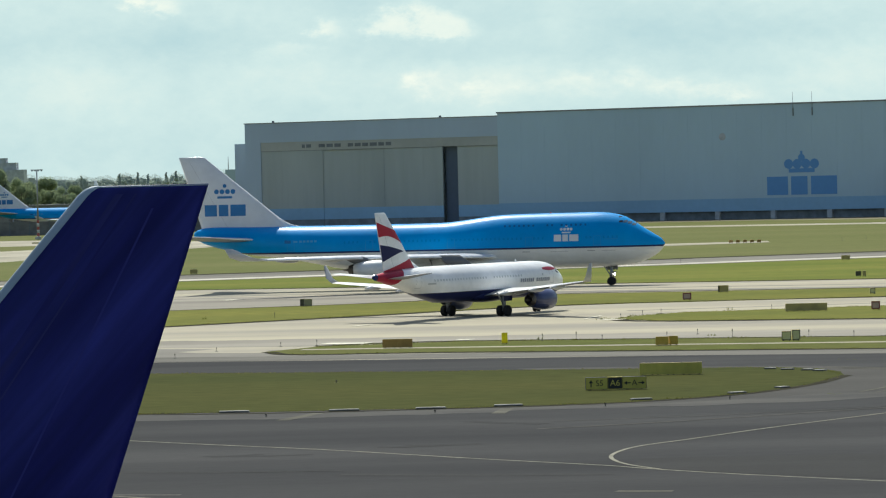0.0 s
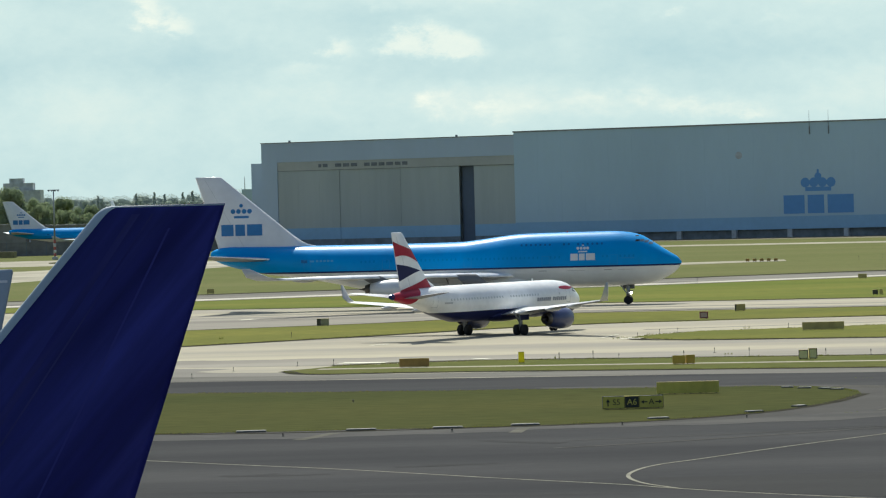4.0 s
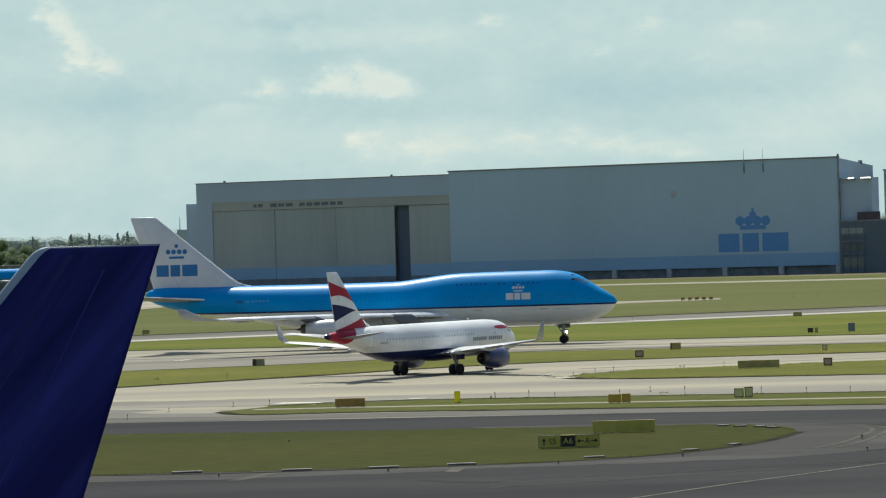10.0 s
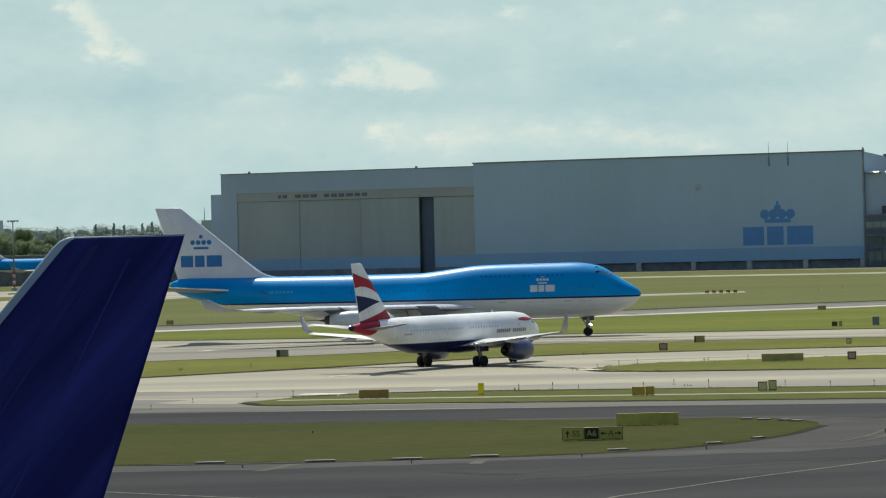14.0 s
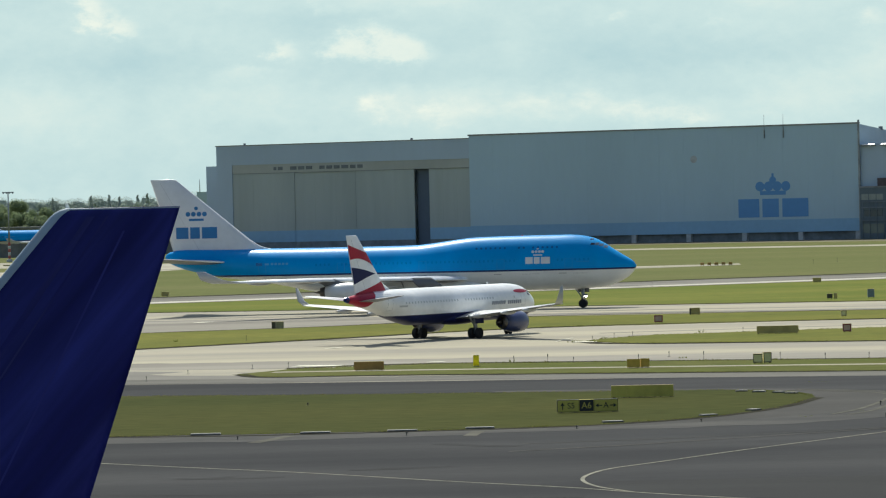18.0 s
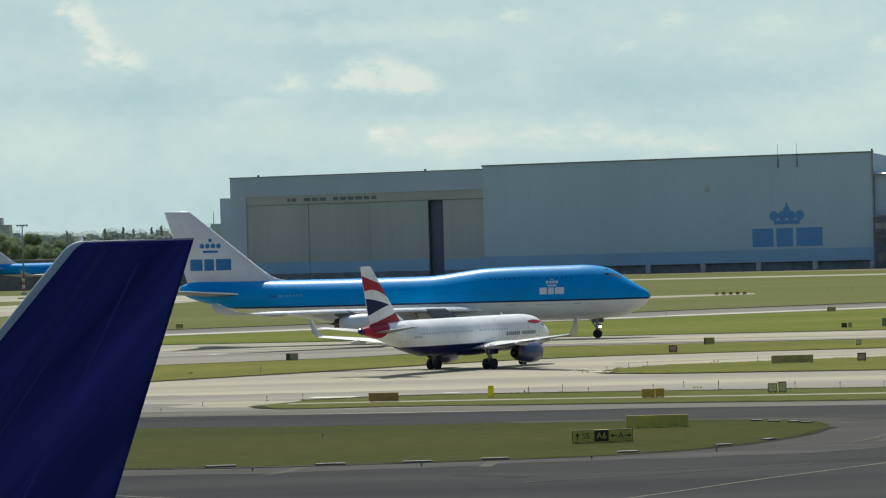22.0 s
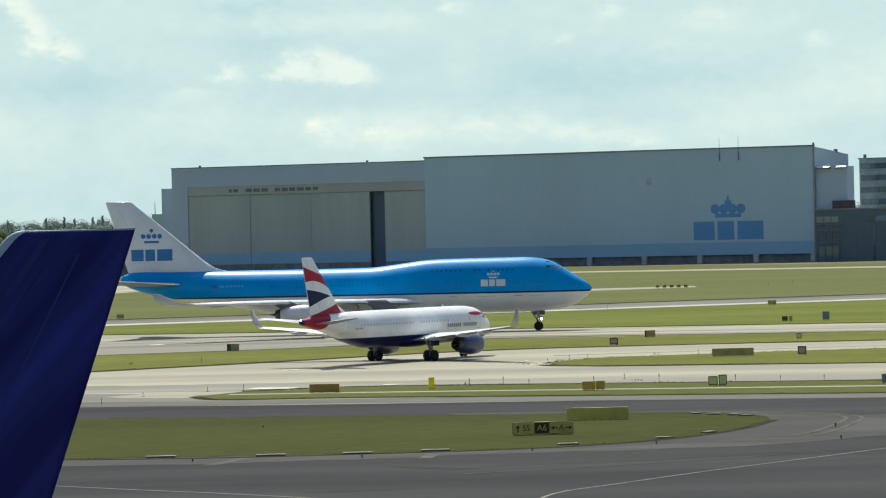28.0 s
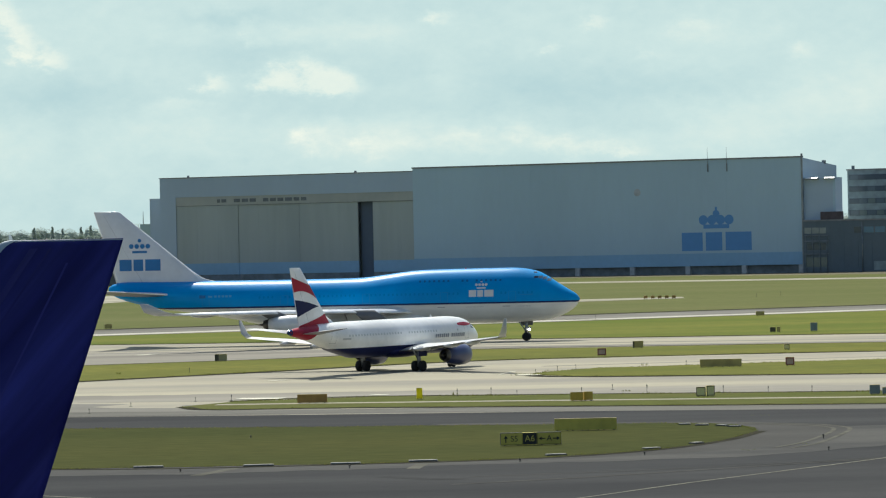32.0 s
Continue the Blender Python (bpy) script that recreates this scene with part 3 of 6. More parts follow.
# ---- aircraft ----
def airfoil(n=9):
    up = []
    for i in range(n):
        s = 0.5 - 0.5 * math.cos(math.pi * i / (n - 1))
        t = 5 * (0.2969 * math.sqrt(s) - 0.126 * s - 0.3516 * s * s + 0.2843 * s ** 3 - 0.1015 * s ** 4)
        up.append((s, t))
    return [(s, t) for s, t in reversed(up)] + [(s, -t) for s, t in up[1:-1]]


FOIL = airfoil()


def camber(h, bulge):
    """Moves thickness from the lower to the upper skin; the outer bounds stay."""
    return h * (1 + bulge if h > 0 else 1 - bulge) - 0.5 * bulge


def surface(sections, upright=False, bulge=0.0):
    """sections: (span place, x of the leading edge, height or side offset, chord, thickness ratio); x falls towards the tail."""
    bm = bmesh.new()
    rows = []
    for y, xl, z, c, t in sections:
        rows.append([(xl - s * c, z + h * t * c, y) if upright else (xl - s * c, y, z + camber(h, bulge) * t * c) for s, h in FOIL])
    vs = grid_faces(bm, rows, closed=True)
    bm.faces.new(vs[0])
    bm.faces.new(vs[-1])
    bmesh.ops.recalc_face_normals(bm, faces=bm.faces[:])
    return smooth(bm)


class Hull:
    """A fuselage from stations (distance behind the nose, bottom, top, half width, height of the greatest width)."""

    def __init__(self, stations, power=2.0, top_power=2.0):
        pts = np.array(stations, float)
        self.s = pts[:, 0]
        dense = np.unique(np.concatenate([np.linspace(0, 1, 60) ** 1.6 * self.s[-1], self.s]))
        self.dense = dense
        curves = []
        for k in range(1, 5):
            line = spline([(a, b, 0) for a, b in zip(pts[:, 0], pts[:, k])], 12)
            curves.append((np.array([v.x for v in line]), np.array([v.y for v in line])))
        self.curves = curves
        self.power, self.top_power = power, top_power

    def at(self, d):
        return [float(np.interp(d, cx, cy)) for cx, cy in self.curves]

    def half(self, d, z):
        lo, hi, w, zc = self.at(d)
        b = (hi - zc) if z > zc else (zc - lo)
        p = self.top_power if z > zc else self.power
        r = min(1.0, abs(z - zc) / max(b, 1e-4))
        return w * max(0.0, 1 - r ** p) ** (1 / p)

    def shell(self, level_lo, level_hi, n=9):
        """The skin between two heights, both sides; None: to the end."""
        bm = bmesh.new()
        left, right = [], []
        for d in self.dense:
            lo, hi, w, zc = self.at(d)
            a = lo if level_lo is None else min(max(level_lo, lo), hi)
            b = hi if level_hi is None else min(max(level_hi, lo), hi)
            zs = []
            for i in range(n):
                f = i / (n - 1)
                if level_hi is None and level_lo is not None:
                    f = math.sin(f * math.pi / 2)
                elif level_lo is None and level_hi is not None:
                    f = 1 - math.cos(f * math.pi / 2)
                elif level_lo is None:
                    f = 0.5 - 0.5 * math.cos(f * math.pi)
                zs.append(a + (b - a) * f)
            right.append([(-d, -self.half(d, z), z) for z in zs])
            left.append([(-d, self.half(d, z), z) for z in zs])
        grid_faces(bm, right)
        grid_faces(bm, left, flip=True)
        bmesh.ops.remove_doubles(bm, verts=bm.verts[:], dist=0.0005)
        bmesh.ops.recalc_face_normals(bm, faces=bm.faces[:])
        return smooth(bm)

    def skin(self, side, lift=0.02):
        def f(x, z):
            return (x, side * (self.half(-x, z) + lift), z)
        return f


def fin_skin(z0, xl0, c0, z1, xl1, c1, t, side, lift=0.025):
    def f(x, z):
        k = (z - z0) / (z1 - z0)
        xl, c = xl0 + (xl1 - xl0) * k, c0 + (c1 - c0) * k
        s = min(max((xl - x) / c, 0.001), 0.999)
        h = 5 * (0.2969 * math.sqrt(s) - 0.126 * s - 0.3516 * s * s + 0.2843 * s ** 3 - 0.1015 * s ** 4)
        return (x, side * (abs(h) * t * c + lift), z)
    return f


def decal(name, skin, shape, material, parent, nu=8, nv=4, label=""):
    """A thin painted patch that lies on a skin; shape(u, v) gives x and z."""
    bm = bmesh.new()
    grid_faces(bm, [[skin(*shape(u / nu, v / nv)) for u in range(nu + 1)] for v in range(nv + 1)])
    return part(name, smooth(bm), material, parent, label)


def rect(x0, x1, z0, z1, slant=0.0):
    return lambda u, v: (x0 + (x1 - x0) * u + slant * v, z0 + (z1 - z0) * v)


def disc(x, z, r):
    return lambda u, v: (x + r * v * math.cos(2 * math.pi * u), z + r * v * math.sin(2 * math.pi * u))


def crown_emblem(skin, x, z, w, material, parent, way=1, gap=0.0):
    """A crown of plain shapes over three plain blocks; w is the blocks' width."""
    h = w * 0.27
    for a, b in ((0.0, 0.30), (0.345, 0.58), (0.63, 1.0)):
        decal("logo_block", skin, rect(x + way * w * (a - 0.5), x + way * w * (b - 0.5), z, z + h), material, parent, 6, 3)
    decal("crown_bar", skin, rect(x - way * w * 0.18, x + way * w * 0.18, z + h * (1.55 - gap), z + h * (1.75 - gap)), material, parent, 4, 1)
    for k in (-0.2, -0.068, 0.068, 0.2):
        decal("crown_dot", skin, disc(x + w * k, z + h * (2.15 - gap), w * 0.058), material, parent, 12, 1)
    decal("crown_top", skin, disc(x, z + h * (2.65 - gap), w * 0.045), material, parent, 12, 1)


def plate(w, h, d, r=0.3):
    """A small plate with rounded corners in the x-z plane, proud towards -y."""
    bm = bmesh.new()
    pts = []
    rr = r * min(w, h)
    for cx, cz, a0 in ((w / 2 - rr, h / 2 - rr, 0), (-w / 2 + rr, h / 2 - rr, 90), (-w / 2 + rr, -h / 2 + rr, 180), (w / 2 - rr, -h / 2 + rr, 270)):
        for k in range(3):
            a = radians(a0 + 45 * k)
            pts.append((cx + rr * math.cos(a), cz + rr * math.sin(a)))
    back = [bm.verts.new((x, d, z)) for x, z in pts]
    front = [bm.verts.new((x, -d, z)) for x, z in pts]
    bm.faces.new(front)
    for i in range(len(pts)):
        j = (i + 1) % len(pts)
        bm.faces.new((front[i], back[i], back[j], front[j]))
    bmesh.ops.recalc_face_normals(bm, faces=bm.faces[:])
    return bm


def window_row(name, hull, d0, d1, z, count, w, h, material, parent, label="", skip=()):
    me = bpy.data.meshes.new(name)
    bm = plate(w, h, 0.02)
    bm.to_mesh(me)
    bm.free()
    me.materials.append(material)
    for side in (-1, 1):
        for i in range(count):
            if i in skip:
                continue
            d = d0 + (d1 - d0) * i / max(1, count - 1)
            y = hull.half(d, z)
            tilt = math.atan2(hull.half(d, z - 0.2) - hull.half(d, z + 0.2), 0.4)
            turn = math.atan2(hull.half(d + 0.3, z) - hull.half(d - 0.3, z), 0.6)
            m = Matrix.Translation((-d, side * y, z)) @ Euler((-side * tilt if side < 0 else tilt, 0, (turn if side < 0 else math.pi - turn))).to_matrix().to_4x4()
            if side < 0:
                m = Matrix.Translation((-d, -y, z)) @ Euler((-tilt, 0, turn)).to_matrix().to_4x4()
            else:
                m = Matrix.Translation((-d, y, z)) @ Euler((-tilt, 0, math.pi - turn)).to_matrix().to_4x4()
            link_part(name, me, None, parent, label, m)


def wheel_set(x, y, z, r, width, parent):
    prof = [(-0.5, 0.55), (-0.5, 0.86), (-0.38, 0.98), (0, 1.0), (0.38, 0.98), (0.5, 0.86), (0.5, 0.55)]
    t = part("wheel", lathe([(s * width, q * r) for s, q in prof], "y", 20), TYRE, parent, "black rubber tyre")
    t.matrix_basis = pose(x, y, z)
    part("rim", lathe([(-0.42 * width, 0.16 * r), (-0.34 * width, 0.5 * r), (0.34 * width, 0.5 * r), (0.42 * width, 0.16 * r)], "y", 16), METAL, t, "grey metal rim")


def landing_gear(x, y, top, r, width, track, bogie, parent, name="landing_gear"):
    leg = part(name, tube((x, y, r * 0.9), (x, y, top), 0.13 + r * 0.12, 0.2 + r * 0.12, 12), POLE, parent, "grey landing gear leg")
    part("axle", tube((x, y - track / 2, r), (x, y + track / 2, r), 0.09, n=8), POLE, leg)
    part("drag_strut", tube((x + 0.1, y, r * 1.8), (x - 1.4 * r - 0.5, y, top), 0.09, n=8), POLE, leg)
    part("torque_link", tube((x + 0.25, y, r * 1.2), (x + 0.42, y, r * 2.1), 0.06, n=6), POLE, leg)
    rows = (-bogie / 2, bogie / 2) if bogie else (0,)
    if bogie:
        part("bogie_beam", tube((x - bogie / 2, y, r), (x + bogie / 2, y, r), 0.13, n=8), POLE, leg)
    for dx in rows:
        for s in (-1, 1):
            wheel_set(x + dx, y + s * track / 2, r, r, width, leg)
    return leg


def edge_strip(sections, part_of_chord, parent, bulge=0.0):
    """Bare metal along a wing's leading edge."""
    rows = []
    for y, xl, z, c, t in sections:
        row = []
        for k in range(-5, 6):
            f = (k / 5) ** 2 * part_of_chord
            h = 5 * (0.2969 * math.sqrt(f) - 0.126 * f - 0.3516 * f * f)
            row.append((xl - f * c + 0.012, y, z + camber(math.copysign(h, k) if k else 0.0, bulge) * t * c + 0.012 * (k > 0) - 0.012 * (k < 0)))
        rows.append(row)
    bm = bmesh.new()
    grid_faces(bm, rows)
    bmesh.ops.recalc_face_normals(bm, faces=bm.faces[:])
    return part("leading_edge", smooth(bm), EDGE_METAL, parent, "bare metal leading edge")


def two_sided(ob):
    """The under skin gets grey paint, darkened further to carry the shade below."""
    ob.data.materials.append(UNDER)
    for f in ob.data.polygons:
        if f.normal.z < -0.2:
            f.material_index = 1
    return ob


def engine(x, y, z, length, r, cowl, wing_z, parent):
    prof = [(-length, r * 0.62), (-length * 0.75, r * 0.86), (-length * 0.4, r * 1.0), (-length * 0.12, r * 0.97), (-length * 0.03, r * 0.9), (0, r * 0.82),
            (-length * 0.02, r * 0.76), (-length * 0.12, r * 0.74), (-length * 0.2, r * 0.73)]
    e = part("engine", lathe(prof, "x", 32), cowl, parent, "engine nacelle under the wing")
    e.matrix_basis = pose(x, y, z)
    part("intake_lip", lathe([(-length * 0.035, r * 0.93), (-length * 0.01, r * 0.89), (0.02, r * 0.82), (-length * 0.02, r * 0.755)], "x", 32), METAL, e, "bare metal intake lip")
    part("fan", lathe([(-length * 0.2, r * 0.74), (-length * 0.195, r * 0.3), (-length * 0.1, 0.03)], "x", 24), FANM, e, "dark fan")
    part("exhaust_nozzle", lathe([(-length * 0.98, r * 0.60), (-length * 1.0, r * 0.625), (-length * 1.14, r * 0.45), (-length * 1.14, r * 0.40), (-length * 0.98, r * 0.42)], "x", 24), DMETAL, e, "burnt metal nozzle")
    part("exhaust_cone", lathe([(-length * 1.0, r * 0.3), (-length * 1.32, 0.04)], "x", 16), DMETAL, e, "dark exhaust cone")
    top = wing_z - z + 0.35
    part("pylon", surface([(r * 0.6, -length * 0.3, 0, length * 0.7, 0.06), (top - 0.2, -length * 0.75, 0, length * 0.6, 0.05)], upright=True), UNDER, e, "grey engine pylon")
    return e


def airliner(name, m, s, label):
    """An airliner in parts; x runs forward from the nose's place, z from the ground."""
    p = thing(name, m, label, "airplane")
    hull = Hull(s["stations"], top_power=s.get("top_power", 2.0))
    lo, hi = s["line"]
    part("lower_fuselage", hull.shell(None, lo), s["low"], p, s.get("low_label", ""))
    if hi > lo:
        part("cheatline", hull.shell(lo, hi, 3), s["cheat"], p, "dark stripe along the hull")
    part("upper_fuselage", hull.shell(hi, None), s["up"], p, s.get("up_label", ""))
    # fin with its dorsal fillet, rudder line and tip
    z0, xl0, c0, z1, xl1, c1, ft = s["fin"]
    k = [(z0 - 1.2, xl0 + (xl0 - xl1) * 1.2 / (z1 - z0), 0, c0 + 0.9, ft), (z0, xl0, 0, c0, ft), (z1 - 0.12, xl1 + 0.02 * 0, 0, c1, ft), (z1, xl1 - c1 * 0.12, 0, c1 * 0.86, ft * 0.5)]
    if "tip" in s:
        # rounded front corner of the tip
        run = (xl0 - xl1) / (z1 - z0)
        k = k[:2] + [(z1 - q, xl1 + run * q - b, 0, c1 + (c0 - c1) / (z1 - z0) * q - b - 0.02 * b, ft * w) for q, b, w in s["tip"]]
    fin = part("fin", surface(k, upright=True), s["finmat"], p, s.get("fin_label", ""))
    if "dorsal" in s:
        dx, dz = s["dorsal"]
        part("dorsal_fillet", surface([(z0 - 0.9, xl0 + dx, 0, c0 * 0.7 + dx, 0.05), (z0 + dz, xl0 + (xl1 - xl0) * dz / (z1 - z0) + 0.05, 0, c0 * 0.55, 0.05)], upright=True), s["finmat"], fin)
    if "fillet" in s:
        part("dorsal_fillet", surface([(z, x, 0, 6.0, 0.05) for z, x in s["fillet"]], upright=True), s["finmat"], fin, "curved foot of the fin")
    # rudder joint
    zs = [z0 + 0.3, z1 - 0.5]
    rl = []
    for z in zs:
        q = (z - z0) / (z1 - z0)
        rl.append((xl0 + (xl1 - xl0) * q) - (c0 + (c1 - c0) * q) * s.get("rudder", 0.70))
    for side in (-1, 1):
        sk = fin_skin(z0, xl0, c0, z1, xl1, c1, ft, side, 0.012)
        decal("rudder_joint", sk, lambda u, v: (rl[0] + (rl[1] - rl[0]) * v + 0.05 * u, zs[0] + (zs[1] - zs[0]) * v), s.get("joint", DMETAL), fin, 1, 12)
    # tailplane and wings
    for side in (-1, 1):
        y0, x0, zz0, cc0, y1, x1, zz1, cc1 = s["tail"]
        tp = part("tailplane", surface([(side * y0, x0, zz0, cc0, s.get("tail_t", 0.10)), (side * (y1 - 0.2), x1 + 0.1, zz1, cc1, 0.9 * s.get("tail_t", 0.10)), (side * y1, x1 - cc1 * 0.2, zz1 + 0.02, cc1 * 0.75, 0.05)]), s.get("tailmat", WINGTOP), p)
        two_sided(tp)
        edge_strip([(side * y0, x0, zz0, cc0, s.get("tail_t", 0.10)), (side * (y1 - 0.2), x1 + 0.1, zz1, cc1, 0.9 * s.get("tail_t", 0.10))], 0.025, tp)
        w = s["wing"]
        wing = two_sided(part("wing", surface([(side * y, x, z, c, t) for y, x, z, c, t in w], bulge=0.6), s.get("wingmat", WINGTOP), p, "swept wing with pale upper skin and grey under skin darkened for shade"))
        edge_strip([(side * y, x, z, c, t) for y, x, z, c, t in w], 0.16, wing, 0.6)
        # flap track fairings
        for f in s.get("fairings", ()):
            i = next(j for j in range(len(w) - 1) if w[j][0] <= f <= w[j + 1][0])
            q = (f - w[i][0]) / (w[i + 1][0] - w[i][0])
            xt = w[i][1] - w[i][3] + q * ((w[i + 1][1] - w[i + 1][3]) - (w[i][1] - w[i][3]))
            zt = w[i][2] + q * (w[i + 1][2] - w[i][2])
            fr = part("flap_fairing", lathe([(1.9, 0.03), (1.2, 0.22), (0, 0.28), (-0.9, 0.16), (-1.5, 0.02)], "x", 10), s.get("wingmat", WINGM), wing)
            fr.matrix_basis = pose(xt + 0.2, side * f, zt - 0.28)
        if "winglet" in s:
            (y, x, z, c, t), (dy, dx, dz, c2) = w[-1], s["winglet"]
            bm = surface([(z - 0.05, x - c * 0.08, side * y, c * 0.92, t), (z + dz * 0.25, x - c * 0.2 - dx * 0.3, side * (y + dy * 0.55), c * 0.75, t * 0.9), (z + dz, x - dx, side * (y + dy), c2, t * 0.7)], upright=True)
            part("winglet", bm, s.get("wingletmat", WINGM), wing, "upturned wing tip")
        for ex, ey, ez, el, er in s["engines"]:
            i = next(j for j in range(len(w) - 1) if w[j][0] <= ey <= w[j + 1][0])
            q = (ey - w[i][0]) / (w[i + 1][0] - w[i][0])
            engine(ex, side * ey, ez, el, er, s["cowl"], w[i][2] + q * (w[i + 1][2] - w[i][2]), p)
    # belly fairing
    b0, b1, bz, bw, bh = s["belly"]
    bm = bmesh.new()
    rows = []
    for i in range(13):
        f = i / 12
        q = math.sin(math.pi * f) ** 0.5 if 0 < f < 1 else 0.02
        rows.append([(-b0 - (b1 - b0) * f, bw * q * math.cos(a), bz + bh * q * math.sin(a)) for a in [2 * math.pi * j / 16 for j in range(16)]])
    grid_faces(bm, rows, closed=True)
    bmesh.ops.recalc_face_normals(bm, faces=bm.faces[:])
    part("belly_fairing", smooth(bm), s["low"], p)
    # landing gear
    for gx, gy, gt, r, gw, tr, bo in s["gear"]:
        for side in ((-1, 1) if gy else (1,)):
            landing_gear(gx, side * gy, gt, r, gw, tr, bo, p, "main_gear" if gy else "nose_gear")
            part("gear_door", box(gx - 0.9 * r - 0.3, gx + 0.9 * r + 0.3, side * gy + (0.55 * side if gy else 0.5), side * gy + (0.6 * side if gy else 0.55), gt - 1.0, gt + 0.1, 0.015), s["low"] if gy else UNDER, p)
    return p, hull, fin


B747 = dict(
    stations=[(0, 5.75, 5.95, 0.03, 5.85), (0.5, 4.9, 6.6, 0.8, 5.8), (1.5, 4.1, 7.25, 1.5, 5.8), (3, 3.4, 8.2, 2.15, 5.8), (4.5, 3.0, 9.2, 2.6, 5.8), (6, 2.85, 9.95, 2.9, 5.75), (8.5, 2.7, 10.4, 3.15, 5.7),
              (12, 2.65, 10.45, 3.25, 5.7), (20, 2.65, 10.4, 3.25, 5.75), (24, 2.65, 10.25, 3.25, 5.8), (29, 2.65, 9.65, 3.25, 5.9), (32, 2.65, 9.4, 3.25, 6.0), (42, 2.65, 9.35, 3.25, 6.0), (46, 3.0, 9.36, 3.22, 6.1), (50, 3.85, 9.38, 3.08, 6.5), (54, 4.6, 9.4, 2.8, 6.9),
              (60, 5.4, 9.45, 2.1, 7.3), (62.5, 5.9, 9.48, 1.75, 7.6), (65.3, 6.62, 9.48, 1.25, 7.95), (66.8, 7.15, 9.35, 0.9, 8.15), (67.7, 7.6, 9.08, 0.55, 8.3), (68.15, 8.05, 8.75, 0.2, 8.4), (68.25, 8.3, 8.55, 0.05, 8.42)],
    top_power=1.9, line=(5.44, 5.68), low=KLOW, cheat=KDARK, up=KBLUE, low_label="pale grey belly", up_label="sky blue upper hull",
    fin=(9.0, -53.6, 13.4, 19.65, -66.35, 3.85, 0.08), finmat=FINWHITE, fin_label="white fin with a blue crown emblem", fillet=((9.2, -51.6), (9.38, -52.6), (9.5, -53.2), (9.7, -53.95), (9.95, -54.5), (10.3, -55.05), (10.9, -55.9)), joint=WINGM,
    tail=(0.8, -58.0, 7.5, 9.2, 11.0, -66.6, 8.3, 2.4), tail_t=0.07, tailmat=WINGM,
    wing=[(2.6, -23.5, 4.6, 11.8, 0.07), (12.0, -30.3, 4.85, 8.5, 0.08), (22.0, -40.6, 5.1, 6.7, 0.095), (31.0, -51.0, 5.2, 4.1, 0.08)], winglet=(0.7, 4.8, 1.55, 1.1), wingletmat=WINGM,
    fairings=(7.5, 14, 19, 25), engines=[(-23.6, 11.8, 2.4, 5.4, 1.3), (-35.8, 21.0, 3.4, 5.2, 1.3)], cowl=KLOW, belly=(18, 38, 3.6, 3.4, 1.35),
    gear=[(-7.7, 0, 3.2, 0.62, 0.45, 0.95, 0), (-31.6, 5.5, 4.4, 0.62, 0.45, 1.1, 1.45), (-34.8, 1.95, 3.6, 0.62, 0.45, 1.1, 1.45)])

A320 = dict(
    stations=[(0, 3.3, 3.5, 0.03, 3.4), (0.4, 2.75, 4.05, 0.65, 3.45), (1.2, 2.25, 4.6, 1.15, 3.5), (2.4, 1.95, 5.25, 1.6, 3.6), (3.6, 1.82, 5.68, 1.85, 3.75), (5.5, 1.76, 5.86, 1.97, 3.82), (8, 1.75, 5.89, 1.975, 3.82), (24, 1.75, 5.89, 1.975, 3.82),
              (27, 2.05, 5.88, 1.93, 3.95), (30, 2.75, 5.85, 1.7, 4.3), (33, 3.6, 5.75, 1.25, 4.7), (35.5, 4.25, 5.5, 0.75, 4.9), (37.2, 4.65, 5.25, 0.33, 4.95), (37.5, 4.8, 5.1, 0.15, 4.95)],
    line=(2.95, 2.95), low=BELLY, cheat=BELLY, up=WHITE, low_label="midnight blue belly", up_label="white upper hull",
    fin=(5.75, -29.6, 6.1, 12.0, -35.0, 2.1, 0.10), finmat=WHITE, fin_label="white fin with red and blue ribbon bands", dorsal=(2.6, 0.8), joint=WINGM,
    tail=(0.6, -32.0, 4.75, 3.9, 6.25, -35.2, 5.35, 1.35),
    wing=[(1.7, -11.6, 2.55, 7.0, 0.13), (6.2, -14.3, 2.95, 4.2, 0.115), (17.0, -20.1, 3.95, 1.75, 0.10)], winglet=(0.95, 1.4, 2.0, 0.5), wingletmat=TIPSHADE,
    fairings=(4.6, 9, 12.5), engines=[(-11.2, 5.75, 1.72, 3.9, 1.22)], cowl=COWL, belly=(11, 21, 2.25, 2.0, 0.75),
    gear=[(-5.07, 0, 2.2, 0.4, 0.25, 0.5, 0), (-17.7, 3.8, 2.7, 0.61, 0.5, 0.95, 0)])


def emblem_fin(fin):
    for side in (-1, 1):
        sk = fin_skin(9.0, -53.6, 13.4, 19.65, -66.35, 3.85, 0.08, side)
        crown_emblem(sk, -63.5, 11.05, 6.1, KEMBLEM, fin)


